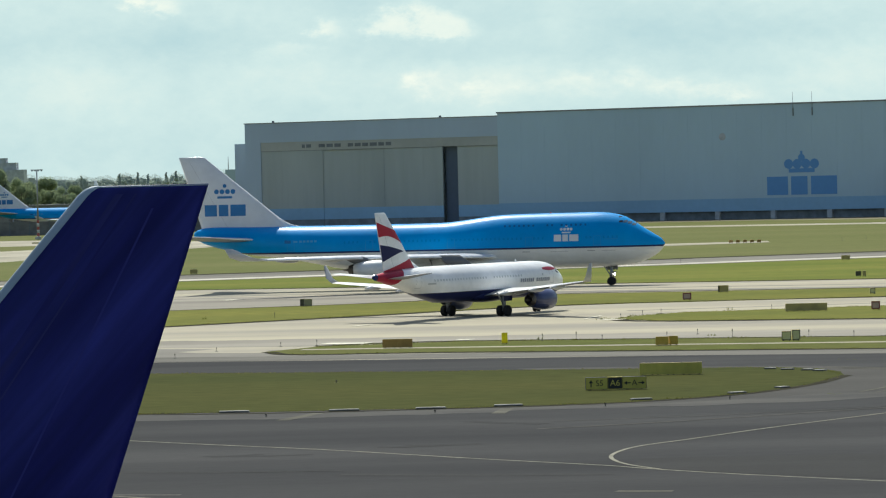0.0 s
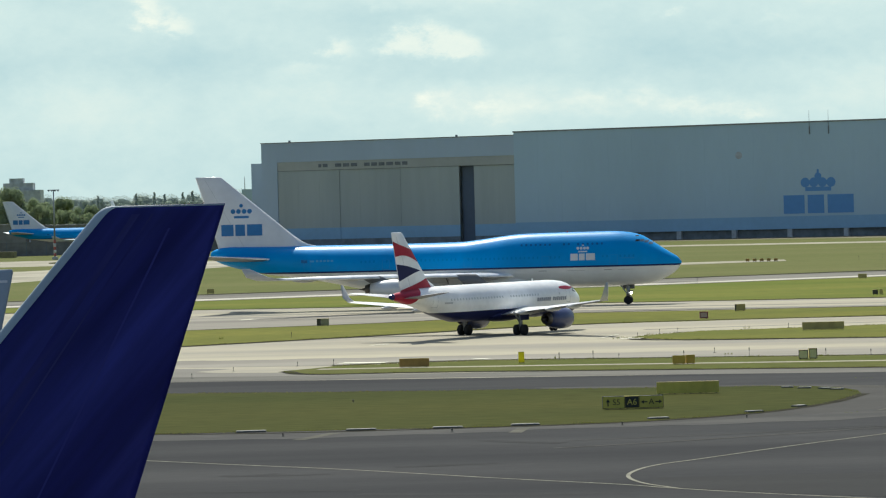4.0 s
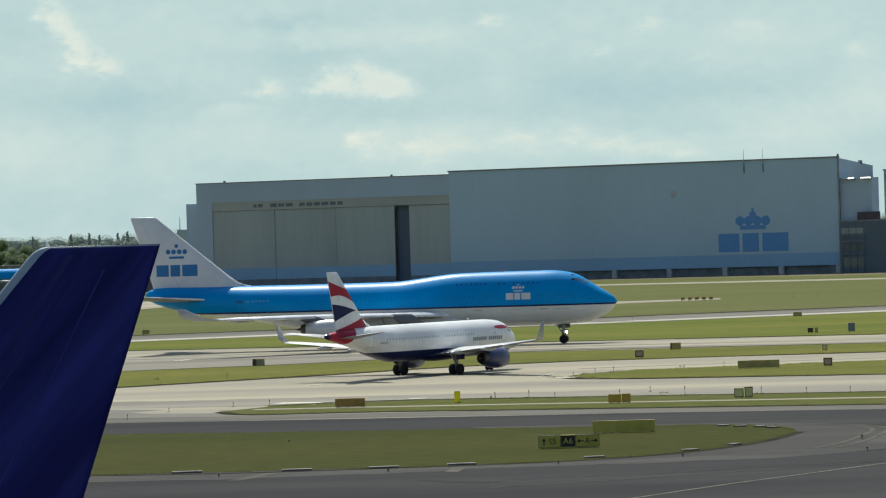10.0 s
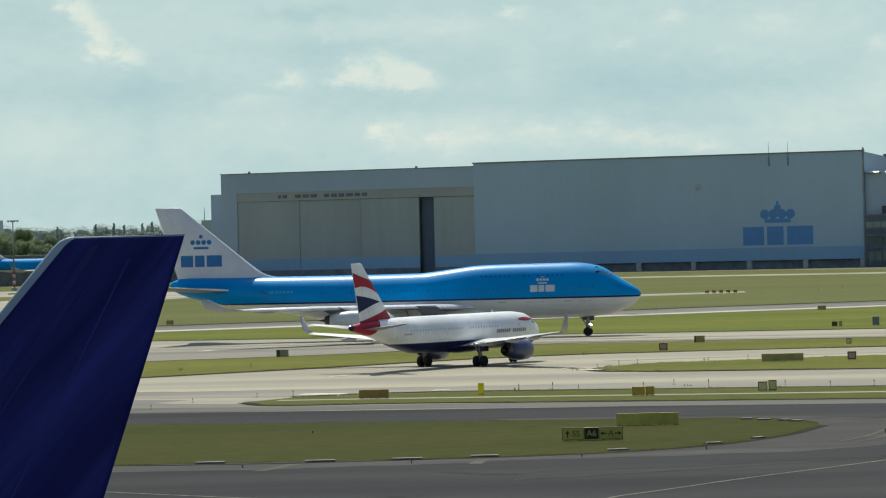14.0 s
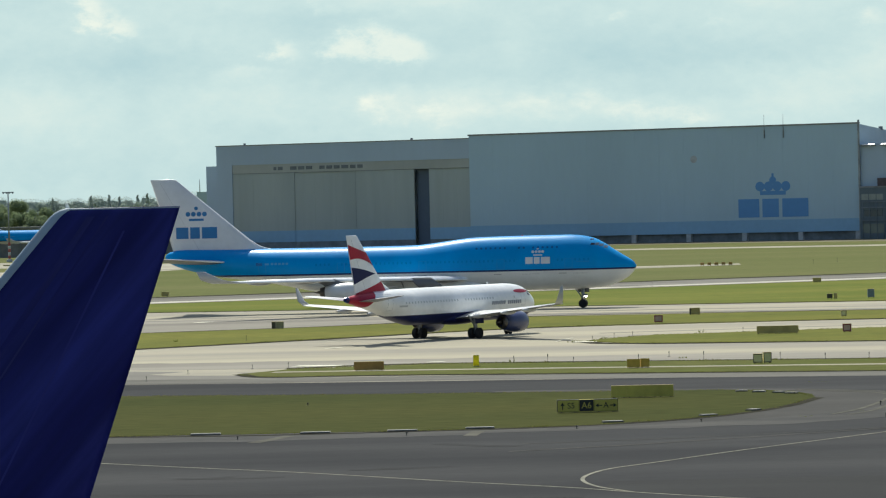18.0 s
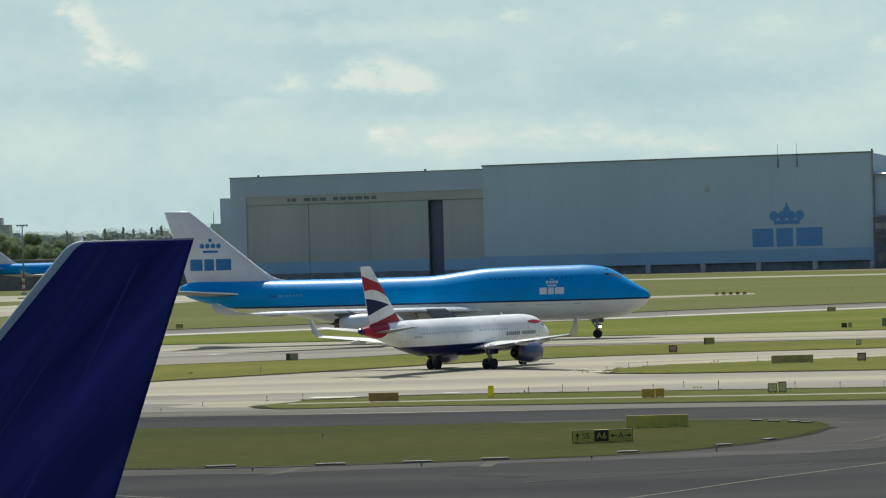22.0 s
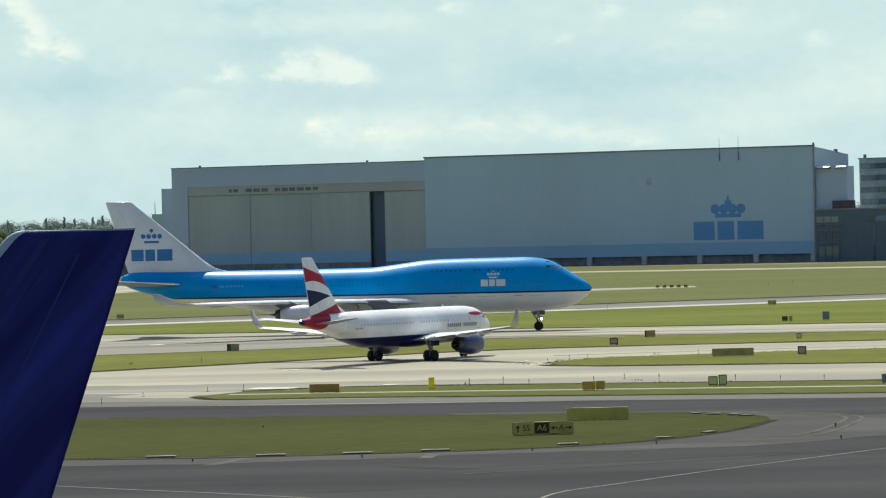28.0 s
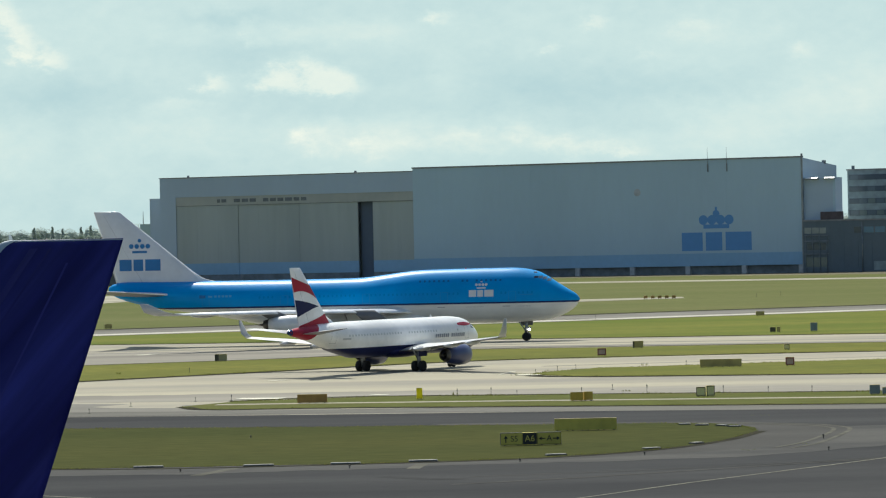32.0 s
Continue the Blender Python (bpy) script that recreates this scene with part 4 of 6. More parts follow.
def big_jet():
    p, hull, fin = airliner("jumbo_jet", pose(30.34, 560.8, 0.02, 0, 0, -9), B747, "sky blue and pale grey four-engined jumbo jet on the taxiway")
    emblem_fin(fin)
    up, low = (next(o for o in p.children if o.name.startswith(n)) for n in ("upper_fuselage", "lower_fuselage"))
    for side in (-1, 1):
        sk = hull.skin(side)
        crown_emblem(sk, -13.7, 6.45, 3.5, FINWHITE, up, gap=0.35)
        # registration and flags as plain bars
        decal("flag_mark", sk, rect(-54.4, -53.5, 6.95, 7.4), KSHADE, up, 3, 2)
        decal("flag_mark", sk, rect(-53.1, -52.5, 7.05, 7.3), KTEXT, up, 3, 2)
        for k in range(5):
            decal("text_bar", sk, rect(-52.2 + k * 0.54, -51.84 + k * 0.54, 7.06, 7.34), KTEXT, up, 2, 2)
        decal("text_bar", sk, rect(-8.2, -6.4, 6.6, 6.7), KJOINT, up, 4, 1)
        for d, z0, z1 in ((9.3, 5.75, 7.1), (19.0, 5.75, 7.1), (30.2, 5.75, 7.1), (42, 5.75, 7.1), (53.5, 5.75, 7.3)):
            for a, b, c, e in ((d - 0.55, d - 0.49, z0, z1), (d + 0.49, d + 0.55, z0, z1), (d - 0.55, d + 0.55, z1, z1 + 0.06), (d - 0.55, d + 0.55, z0, z0 + 0.09)):
                decal("door_joint", sk, rect(-b, -a, c, e), KJOINT, up, 1, 3)
        for a, b in ((-10.7, -9.6), (-20.0, -18.9), (-30.8, -29.7), (-8.7, -6.7), (-16.0, -13.4)):
            decal("door_sill", sk, rect(a, b, 5.0, 5.1 if b - a < 1.5 else 5.04), SILLGREY, low, 3, 1, "grey sill under a door")
        # cockpit panes
        for a, b, z0, z1, g in ((-6.3, -5.75, 8.95, 9.22, CABIN), (-5.68, -5.15, 8.9, 9.25, WINDSHIELD), (-5.08, -4.55, 8.75, 9.1, WINDSHIELD), (-4.48, -3.95, 8.5, 8.85, WINDSHIELD)):
            decal("cockpit_window", sk, rect(a, b, z0, z1, 0.1), g, up, 3, 3)
        decal("roof_hatch", sk, rect(-6.35, -5.9, 9.68, 9.84), CABIN, up, 2, 2)
    window_row("cabin_window", hull, 11.0, 22.5, 8.75, 18, 0.28, 0.32, KSHADE, up, skip=(6, 9, 10))
    window_row("cabin_window", hull, 6.5, 58.0, 6.95, 84, 0.24, 0.34, KWIN, up, skip=(4, 5, *range(8, 17), 20, 21, 39, 40, 58, 59, *range(64, 84)))
    part("taxi_light", lathe([(0.0, 0.17), (0.05, 0.14), (0.09, 0.02)], "x", 12), LAMP_W, p, "lit white taxi light").matrix_basis = pose(-7.25, -0.35, 1.62, 0, 0, -70)
    part("gear_bracket", box(-7.6, -7.05, -0.5, 0.5, 1.78, 1.98, 0.03), UNDER, p, "grey lamp bracket on the nose gear")
    part("steering_unit", lathe([(1.0, 0.24), (1.05, 0.3), (1.35, 0.3), (1.4, 0.22)], "z", 12), DMETAL, p, "dark steering unit on the nose gear").matrix_basis = pose(-7.7, 0, 0.1)
    part("red_beacon", lathe([(0.0, 0.14), (0.12, 0.11), (0.18, 0.02)], "z", 10), LAMP_R, p, "red beacon lamp").matrix_basis = pose(-16.2, 0, 10.4)
    return p


def ribbon_jet():
    p, hull, fin = airliner("narrow_body_jet", pose(12.6, 461.2, 0.02, 0, 0, 55.8), A320, "white narrow-body jet with midnight blue belly on the taxiway")
    z0, xl0, c0, z1, xl1, c1, t = A320["fin"]

    def bandshape(lo, hi, front):
        def f(u, v):
            # u along the chord, v between the band's curved edges
            q = lo(u) + (hi(u) - lo(u)) * v
            return (xl0 + (xl1 - xl0) * q - (c0 + (c1 - c0) * q) * (front + (0.985 - front) * u), z0 + (z1 - z0) * q)
        return f
    for side in (-1, 1):
        sk = fin_skin(z0, xl0, c0, z1, xl1, c1, t, side)
        decal("red_band", sk, bandshape(lambda u: 0.45 + 0.12 * u ** 0.5 + 0.05 * math.sin(math.pi * u), lambda u: 0.69 + 0.15 * u, 0.07), RED, fin, 12, 5, "red ribbon band")
        decal("blue_band", sk, bandshape(lambda u: 0.31 - 0.175 * u ** 1.4, lambda u: 0.318 + 0.12 * u + 0.02 * math.sin(math.pi * u), 0.16), BELLY, fin, 12, 5, "dark blue ribbon band")
        decal("red_band", sk, bandshape(lambda u: -0.06, lambda u: max(-0.05, 0.18 - 0.2 * u), 0.06), RED, fin, 12, 5, "red ribbon band")
    up = next(o for o in p.children if o.name.startswith("upper_fuselage"))
    for side in (-1, 1):
        sk = hull.skin(side)
        def cone(u, v):
            d = 37.45 - (2.6 + 2.4 * v) * u
            lo, hi, w, zc = hull.at(d)
            return (-d, lo + (hi - lo) * (0.5 - 0.5 * math.cos(math.pi * v)))
        decal("red_tail_band", hull.skin(side, 0.015), cone, RED, up, 10, 12, "red tail cone panel")
        decal("red_ribbon", sk, lambda u, v: (-6.3 + 3.3 * u, 5.0 - 0.05 * u + (v - 0.5) * 0.42 * math.sin(math.pi * min(1, 0.1 + 0.9 * u)) ** 0.7), RED, up, 10, 3, "red ribbon mark")
        decal("blue_ribbon", sk, lambda u, v: (-3.4 + 0.9 * u, 4.65 - 0.25 * u + (v - 0.5) * 0.3 * (1 - u * 0.7)), BELLY, up, 6, 3, "blue ribbon mark")
        for a, b in ((-11.4, -8.5), (-8.1, -5.2)):
            for k in range(7):
                x = a + (b - a) * k / 7
                decal("text_bar", sk, rect(x, x + 0.31, 3.58, 4.0 - 0.03 * (k % 2), 0.08), FADED, up, 1, 2, "grey-blue lettering bar")
        decal("text_bar", sk, rect(-29.6, -28.2, 3.9, 4.1), WINGM, up, 4, 1)
        for d, z in ((4.7, 3.3), (31.0, 3.55)):
            for a, b, c, e in ((d - 0.42, d - 0.38, z, z + 1.85), (d + 0.38, d + 0.42, z, z + 1.85), (d - 0.42, d + 0.42, z + 1.85, z + 1.89), (d - 0.42, d + 0.42, z, z + 0.05)):
                decal("door_joint", sk, rect(-b, -a, c, e), WINGM, up, 1, 3)
    window_row("cabin_window", hull, 6.6, 28.4, 4.35, 40, 0.19, 0.25, SHADE_W, up, skip=(19, 20, *range(1, 8)))
    for d, z, w in ((1.75, 4.75, 0.55), (2.25, 4.85, 0.5), (2.85, 4.9, 0.45)):
        window_row("cockpit_window", hull, d, d, z, 1, w, 0.42, CABIN, up)
    part("exhaust_cone", lathe([(0.25, 0.36), (0.0, 0.24), (-0.22, 0.17), (-0.2, 0.12)], "x", 16), KDARK, p, "dark tail cone exhaust").matrix_basis = pose(-37.4, 0, 4.95)
    part("tail_light", lathe([(0.0, 0.07), (-0.05, 0.06), (-0.08, 0.02)], "x", 10), LAMP_W, p, "lit white tail light").matrix_basis = pose(-37.45, 0, 5.22)
    part("antenna_blade", surface([(5.8, -9.0, 0, 0.5, 0.1), (6.15, -9.2, 0, 0.3, 0.1)], upright=True), WHITE, p)
    return p


def stretched(spec, k, **over):
    """The same lay-out at k times the size, with other paint and other heights."""
    s = dict(spec)
    s["stations"] = [tuple(v * k for v in q) for q in spec["stations"]]
    s["line"] = tuple(v * k for v in spec["line"])
    for key in ("fin", "tail", "belly"):
        s[key] = tuple(v * k for v in spec[key][:6]) + tuple(v * k for v in spec[key][6:]) if key != "fin" else tuple(v * k for v in spec[key][:6]) + (spec[key][6],)
    s["wing"] = [(y * k, x * k, z * k, c * k, t) for y, x, z, c, t in spec["wing"]]
    s["winglet"] = tuple(v * k for v in spec["winglet"])
    s["fairings"] = tuple(v * k for v in spec["fairings"])
    s["engines"] = [tuple(v * k for v in e) for e in spec["engines"]]
    s["gear"] = [tuple(v * k for v in g) for g in spec["gear"]]
    if "dorsal" in s:
        s["dorsal"] = tuple(v * k for v in spec["dorsal"])
    s.update(over)
    return s


def navy_jet():
    # fin in its own numbers: root and tip places, chords
    k = 1.27
    spec = stretched(A320, k, low=NAVY, up=NAVY, cheat=NAVY, finmat=NAVY, cowl=NAVY, low_label="navy belly", up_label="navy upper hull", joint=NAVY_LIT)
    spec["fin"] = NAVY_FIN
    spec["dorsal"] = (3.0, 0.8)
    spec["tip"] = ((0.4, 0.0, 1.0), (0.2, 0.0, 0.95), (0.12, 0.02, 0.9), (0.06, 0.06, 0.8), (0.02, 0.12, 0.65), (0.0, 0.2, 0.5))
    spec["rudder"] = 0.65
    spec["fin_label"] = "navy blue fin with bare metal leading edge"
    p, hull, fin = airliner("navy_tail_jet", NAVY_POSE, spec, "navy blue airliner with a bare metal fin edge")
    z0, xl0, c0, z1, xl1, c1, t = NAVY_FIN
    run = (xl0 - xl1) / (z1 - z0)
    levels = [(q, 0.0, 1.0) for q in (7.7, 6.0, 4.5, 3.0, 1.8, 0.9)] + list(spec["tip"])
    rows = []
    for q, b, w in levels:
        xl, c = xl1 + run * q - b, c1 + (c0 - c1) / (z1 - z0) * q - b
        row = []
        for k in range(-6, 7):
            f = (k / 6) ** 2 * 0.24 / c
            h = 5 * (0.2969 * math.sqrt(f) - 0.126 * f - 0.3516 * f * f)
            row.append((xl - f * c + 0.006, math.copysign(h * t * w * c + 0.008, k) if k else 0.0, z1 - q + 0.004))
        rows.append(row)
    bm = bmesh.new()
    grid_faces(bm, rows)
    part("leading_edge", smooth(bm), EDGE_SILVER, fin, "bare metal leading edge")
    for side in (-1, 1):
        sk = fin_skin(z0, xl0, c0, z1, xl1, c1, t, side, 0.008)
        decal("tip_strip", sk, lambda u, v: ((xl1 - 0.2 - (c1 - 0.22) * u), z1 - 0.012 - 0.022 * v), EDGE_SILVER, fin, 12, 1, "thin bare metal tip strip")
        # pale run along the fin box, a reflection put into the paint
        for f, g in ((0.0, 0.17), (0.30, 0.05)):
            decal("worn_streak", fin_skin(z0, xl0, c0, z1, xl1, c1, t, side, 0.006), lambda u, v: (-38.6 - 4.4 * v - f + g * u, 8.6 + 6.35 * v), NAVY_GLEAM, fin, 2, 16, "pale streak painted as a reflection")
    for x in (-43.11, -43.99, -44.29):
        part("static_wick", tube((x, 0, z1 - 0.02), (x - 0.09, 0, z1 + 0.035), 0.012, 0.006, 6), DMETAL, fin, "short dark static wick")
    return p


NAVY_FIN = (7.4, -35.54, 6.70, 15.13, -42.18, 2.65, 0.10)
NAVY_POSE = pose(-50.0, 85.0, 0.08, 0, 0, 180)


def grey_jet():
    spec = stretched(A320, 1.075, low=GREYFIN, up=GREYFIN, cheat=GREYFIN, finmat=GREYFIN, cowl=GREYFIN, low_label="blue-grey belly", up_label="blue-grey upper hull", joint=WINGM)
    spec["fin_label"] = "blue-grey fin"
    z0, xl0, c0, z1, xl1, c1, t = spec["fin"]
    p, hull, fin = airliner("grey_tail_jet", pose(-57.7, 155.0, 0.03, 0, 0, 180), spec, "blue-grey narrow-body airliner parked on the apron")
    for side in (-1, 1):
        sk = fin_skin(z0, xl0, c0, z1, xl1, c1, t, side, 0.01)
        decal("tip_strip", sk, lambda u, v: (xl1 + (xl0 - xl1) / (z1 - z0) * 0.5 - 0.1 - (c1 + 0.1) * u, z1 - 0.52 + 0.1 * v), FINWHITE, fin, 10, 1, "white strip below the tip")
        decal("joint_strip", sk, lambda u, v: (xl1 + (xl0 - xl1) / (z1 - z0) * 1.6 - 0.2 - 0.9 * u, z1 - 1.66 + 0.08 * v), FINWHITE, fin, 6, 1)
    return p


jumbo = big_jet()
ribbon_plane = ribbon_jet()
navy_plane = navy_jet()
grey_plane = grey_jet()
far_jumbo = copy_thing(jumbo, pose(-102.9, 1476.4, 0.0, 0, 0, 14))
tagged(far_jumbo, "sky blue jumbo jet parked far off behind a blast fence", "airplane")
far_jumbo_b = copy_thing(jumbo, pose(-122.5, 1568, -0.4, 0, 0, 80))
tagged(far_jumbo_b, "sky blue jumbo jet parked far off before the trees", "airplane")


# ---- hangars ----
def hangar():
    # x runs along the front to the right, y back
    h = thing("hangar", pose(17.7, 1424, 0, 0, 0, -26.8), "grey-blue aircraft hangar with wide beige sliding doors", "hangar")
    # right hand block
    wall = part("front_wall", box(0, 149, 0, 0.6, 7.3, 39.7), CLAD, h, "plain grey-blue clad wall")
    for i in range(1, 16):
        part("cladding_joint", box(i * 9.3 - 0.06, i * 9.3 + 0.06, -0.04, 0.0, 7.4, 39.5), CLAD, wall)
    part("roof_edge", box(-0.3, 149.3, -0.25, 0.7, 39.7, 40.2), ROOFM, wall)
    part("blue_band", box(0, 149, -0.02, 0.6, 2.9, 7.3), STRIPE, h, "sky blue band along the foot")
    part("plinth", box(0.5, 148.5, 1.5, 2.2, 0, 2.9), DARKBASE, h, "dark recessed foot of the wall")
    for i in range(8):
        x = 1.0 + i * 21.0
        part("column", box(x - 0.9, x + 0.9, -0.1, 1.5, 0, 2.9, 0.05), COLUMN, h, "short white column")
    bm = box(148.4, 149, 0.6, 34, 2.9, 39.6)
    for v in bm.verts:
        if v.co.y > 10 and v.co.z > 20:
            v.co.z = 37.2
    part("side_wall", bm, CLAD_L, h, "pale grey side wall under a falling roof")
    bm = box(0.3, 148.4, 0.6, 34, 39.0, 39.6)
    for v in bm.verts:
        if v.co.y > 10:
            v.co.z -= 2.4
    part("roof", bm, ROOFM, h)
    part("back_wall", box(0, 149, 34, 34.6, 0, 37.2), CLAD_L, h)
    part("roof_vent", box(148.2, 149.0, 22, 24, 37.6, 38.9), DARKBASE, h)
    part("inner_wall", box(-0.6, 0, 2.7, 34, 0, 39.0), CLAD, h)
    part("low_wing", box(149.1, 160.6, 1, 8, 17.0, 32.6), CLAD_L, h, "lower pale grey side block")
    part("low_wing_corner", box(159.8, 160.7, 0.8, 0.98, 17.0, 32.6), CLAD, h, "white corner panel")
    part("corner_post", box(148.7, 149.3, -0.3, 0.1, 0, 41.0), POLE, h)
    for x, w in ((150.0, 4.5), (156.9, 3.6)):
        part("canopy", box(x - 0.3, x + w + 0.3, -0.2, 0.99, 31.9, 32.25), DARKBASE, h, "thin dark canopy")
        bm = box(x, x + w, -0.1, 0.98, 32.26, 32.3)
        for v in bm.verts:
            if v.co.y > 0.5 and v.co.z > 32.28:
                v.co.z = 32.7
        part("skylight", bm, SKYLIGHT, h, "bright metal canopy top")
    # emblem of plain shapes
    for a, b in ((0.0, 0.30), (0.345, 0.58), (0.63, 1.0)):
        part("logo_block", box(104 + 26 * a, 104 + 26 * b, -0.06, 0.0, 8.2, 14.6), LOGO_BLUE, wall, "blue emblem block")
    part("crown_bar", box(112.2, 121.8, -0.06, 0, 15.9, 17.3), LOGO_BLUE, wall, "blue crown bar")
    for x in (112.2, 115.4, 118.6, 121.8):
        part("crown_dot", lathe([(-0.06, 1.7), (0, 1.7)], "y", 16, False), LOGO_BLUE, wall).matrix_basis = pose(x, 0, 18.9)
    part("crown_top", lathe([(-0.07, 1.3), (0, 1.3)], "y", 12, False), LOGO_BLUE, wall).matrix_basis = pose(117, 0, 21.0)
    part("crown_cross", box(116.6, 117.4, -0.06, 0, 21.9, 23.4), LOGO_BLUE, wall)
    part("vent", lathe([(-0.06, 1.2), (0, 1.3)], "y", 12, False), FARWALL, wall, "round grey wall vent").matrix_basis = pose(87.5, 0, 29.0)
    for x in (114.3, 121.4):
        part("antenna_mast", tube((x, -0.25, 35.8), (x, -0.25, 43.9), 0.10, 0.05, 6), POLE, h, "thin roof antenna mast")
        part("mast_bracket", box(x - 0.18, x + 0.18, -0.3, 0.0, 35.6, 38.4), DARKBASE, h)
    # left hand block with the doors
    part("door_fascia", box(-99, 0, 0.2, 1.0, 28.4, 31.6), FASCIA, h, "cream fascia over the doors")
    part("upper_wall", box(-104.6, 0, 0.0, 1.0, 31.6, 38.7), CLAD_L, h, "grey clad wall over the doors")
    part("roof_edge", box(-104.9, 0, -0.2, 1.1, 38.7, 39.0), ROOFM, h)
    part("corner_wall", box(-104.6, -98, 0.0, 1.0, 0, 31.6), CLAD_L, h)
    part("corner_wall_side", box(-104.6, -104, 1.0, 60, 0, 38.6), CLAD_L, h)
    part("roof", box(-104, -0.6, 1.0, 70, 38.0, 38.6), ROOFM, h)
    part("back_wall", box(-104.6, 0, 70, 70.6, 0, 38.6), CLAD_L, h)
    for i, (a, b) in enumerate(((-98, -72), (-72, -46.6), (-46.6, -22.6), (-16.6, 0))):
        y = 0.45 + 0.16 * (i % 2)
        d = part("sliding_door", box(a + 0.02, b - 0.02, y, y + 0.5, 7.0, 28.4), DOORP, h, "tall beige sliding door leaf")
        part("door_blue_band", box(a + 0.02, b - 0.02, y - 0.03, y + 0.5, 2.8, 7.0), STRIPE, d, "sky blue band across the door")
        part("door_foot", box(a + 0.02, b - 0.02, y + 0.05, y + 0.5, 0.0, 2.8), DARKBASE, d, "dark foot of the door")
        part("door_joint", box(a - 0.035, a + 0.035, 0.41, 0.44, 7.0, 28.1), DARKBASE, d, "dark joint between the leaves")
        for q in (0.33, 0.67):
            x = a + (b - a) * q
            part("door_rib", box(x - 0.05, x + 0.05, y - 0.03, y, 7.0, 28.2), DOORP, d)
    # Dark strips added to draw the shadow line under the lintel.
    for a, b in ((-97.9, -22.6), (-16.6, -0.1)):
        part("door_track", box(a, b, 0.30, 0.42, 28.24, 28.4), DARKBASE, h, "dark strip drawn as the shadow under the lintel")
    part("dark_opening", box(-22.6, -16.6, 3.2, 3.6, 0, 28.4), DARKGAP, h, "dark gap between the door leaves")
    x = -80.5
    for w, gap in ((1.2, 0.6), (2.0, 3.2), (2.6, 0.7), (2.6, 0.7), (2.6, 3.0), (2.2, 0.7), (2.4, 0.7), (2.4, 0.7), (2.9, 0.7), (2.3, 0.7), (2.2, 0)):
        part("text_bar", box(x, x + w, 0.12, 0.2, 29.35, 30.6), LETTER, h, "dark lettering bar")
        x += w + gap
    part("annex", box(-112.5, -104.62, 6, 40, 0, 31.5), CLAD_L, h, "lower grey side block")
    for x in (-94.3, -24.7, 6):
        part("roof_vent", box(x - 0.32, x + 0.32, 3, 3.7, 38.6, 39.7), DARKBASE, h)
    return h


def offices():
    o = thing("office_building", pose(171.5, 1400, 0, 0, 0, -26.8), "light banded office block with dark window rows", "building")
    part("wall", box(0, 60, 0.3, 18, 0, 34.6), BAND, o, "pale grey banded walls")
    part("parapet", box(0, 60, 0.3, 18, 34.6, 35.4), BAND, o)
    part("roof", box(-0.3, 60.3, 0.0, 18.3, 35.4, 35.9), ROOFM, o)
    part("roof_block", box(26.5, 42, 5, 14, 35.9, 39.0), BROWN, o, "dark roof plant room")
    part("roof_vent", box(0.3, 1.1, 4, 5, 35.9, 37.2), BROWN, o)
    for r, z in enumerate((19.4, 23.6, 27.9, 32.0)):
        part("window_band", box(0.6, 59.5, 0.12, 0.3, z, z + 1.9), GLASS_D, o, "dark window row")
        for i in range(18):
            x = 1.2 + i * 3.2
            part("window_pane", box(x, x + 2.8, 0.06, 0.12, z + 0.15, z + 1.75), (GLASS_M, GLASS_D, GLASS_O, GLASS_D, GLASS_M)[(i * 7 + r * 3 + i // 3) % 5], o)
    w = thing("dark_terminal_wing", pose(150.4, 1354.8, 0, 0, 0, -26.8), "low dark slate hangar annex with a window row", "building")
    part("wall", box(0, 95, 0, 20, 0, 17.6), BROWN, w, "dark slate clad walls")
    part("roof_edge", box(-0.2, 95.2, -0.2, 20.2, 17.6, 18.1), ROOFM, w)
    for i in range(19):
        part("wall_panel", box(i * 5.0 + 0.06, i * 5.0 + 4.94, -0.04, 0.0, 0.3, 13.0), BROWN, w)
        part("wall_panel", box(i * 5.0 + 0.06, i * 5.0 + 4.94, -0.04, 0.0, 13.1, 17.5), BROWN, w)
    part("roof_box", box(6.4, 14.2, 0.2, 1.8, 18.1, 20.8), RUST, w, "rust red plant box on the roof")
    for i, (a, b, g) in enumerate(((2.0, 4.4, 0), (4.7, 7.2, 0), (7.5, 9.8, 0), (20, 22.8, 2), (23.6, 27.0, 1), (27.6, 31.0, 1), (32, 34.5, 2), (40, 42.6, 0), (43.4, 46.2, 1), (49.5, 52.5, 1), (54, 58, 2))):
        part("window_pane", box(a - 1.4, b - 1.4, -0.08, 0.0, 13.4, 15.4), (GLASS_G, GLASS_B, GLASS_D)[g], w, "strip window pane")
    for a, b, z0, z1 in ((1.5, 8.2, 7.8, 10.0), (1.0, 8.6, 2.0, 5.2)):
        part("bay_window", box(a, b, -0.08, 0.0, z0, z1), GLASS_O if z0 < 5 else GLASS_D, w)
    for a, b, z0, z1 in ((0.6, 9.4, 10.6, 11.0), (0.6, 9.4, 6.2, 6.6), (0.6, 9.4, 12.6, 12.9)):
        part("balcony_edge", box(a, b, -0.5, 0.0, z0, z1), DARKBASE, w, "grey balcony edge")
    for k in range(4):
        part("balcony_post", tube((1.0 + k * 2.6, -0.4, 0.0), (1.0 + k * 2.6, -0.4, 12.6), 0.1, n=6), DARKBASE, w)
    part("strip_window", box(33.2, 35.0, -0.08, 0.0, 8.6, 9.2), GLASS_G, w)
    for a, b in ((25.5, 30.0), (32.0, 37.0), (38.0, 43.5)):
        part("loading_door", box(a, b, -0.1, 0.0, 0.6, 3.6), BAND, w, "pale roller door")
    part("downpipe", tube((21.5, -0.2, 0), (21.5, -0.2, 17), 0.15, n=6), POLE, w)


hangar()
offices()


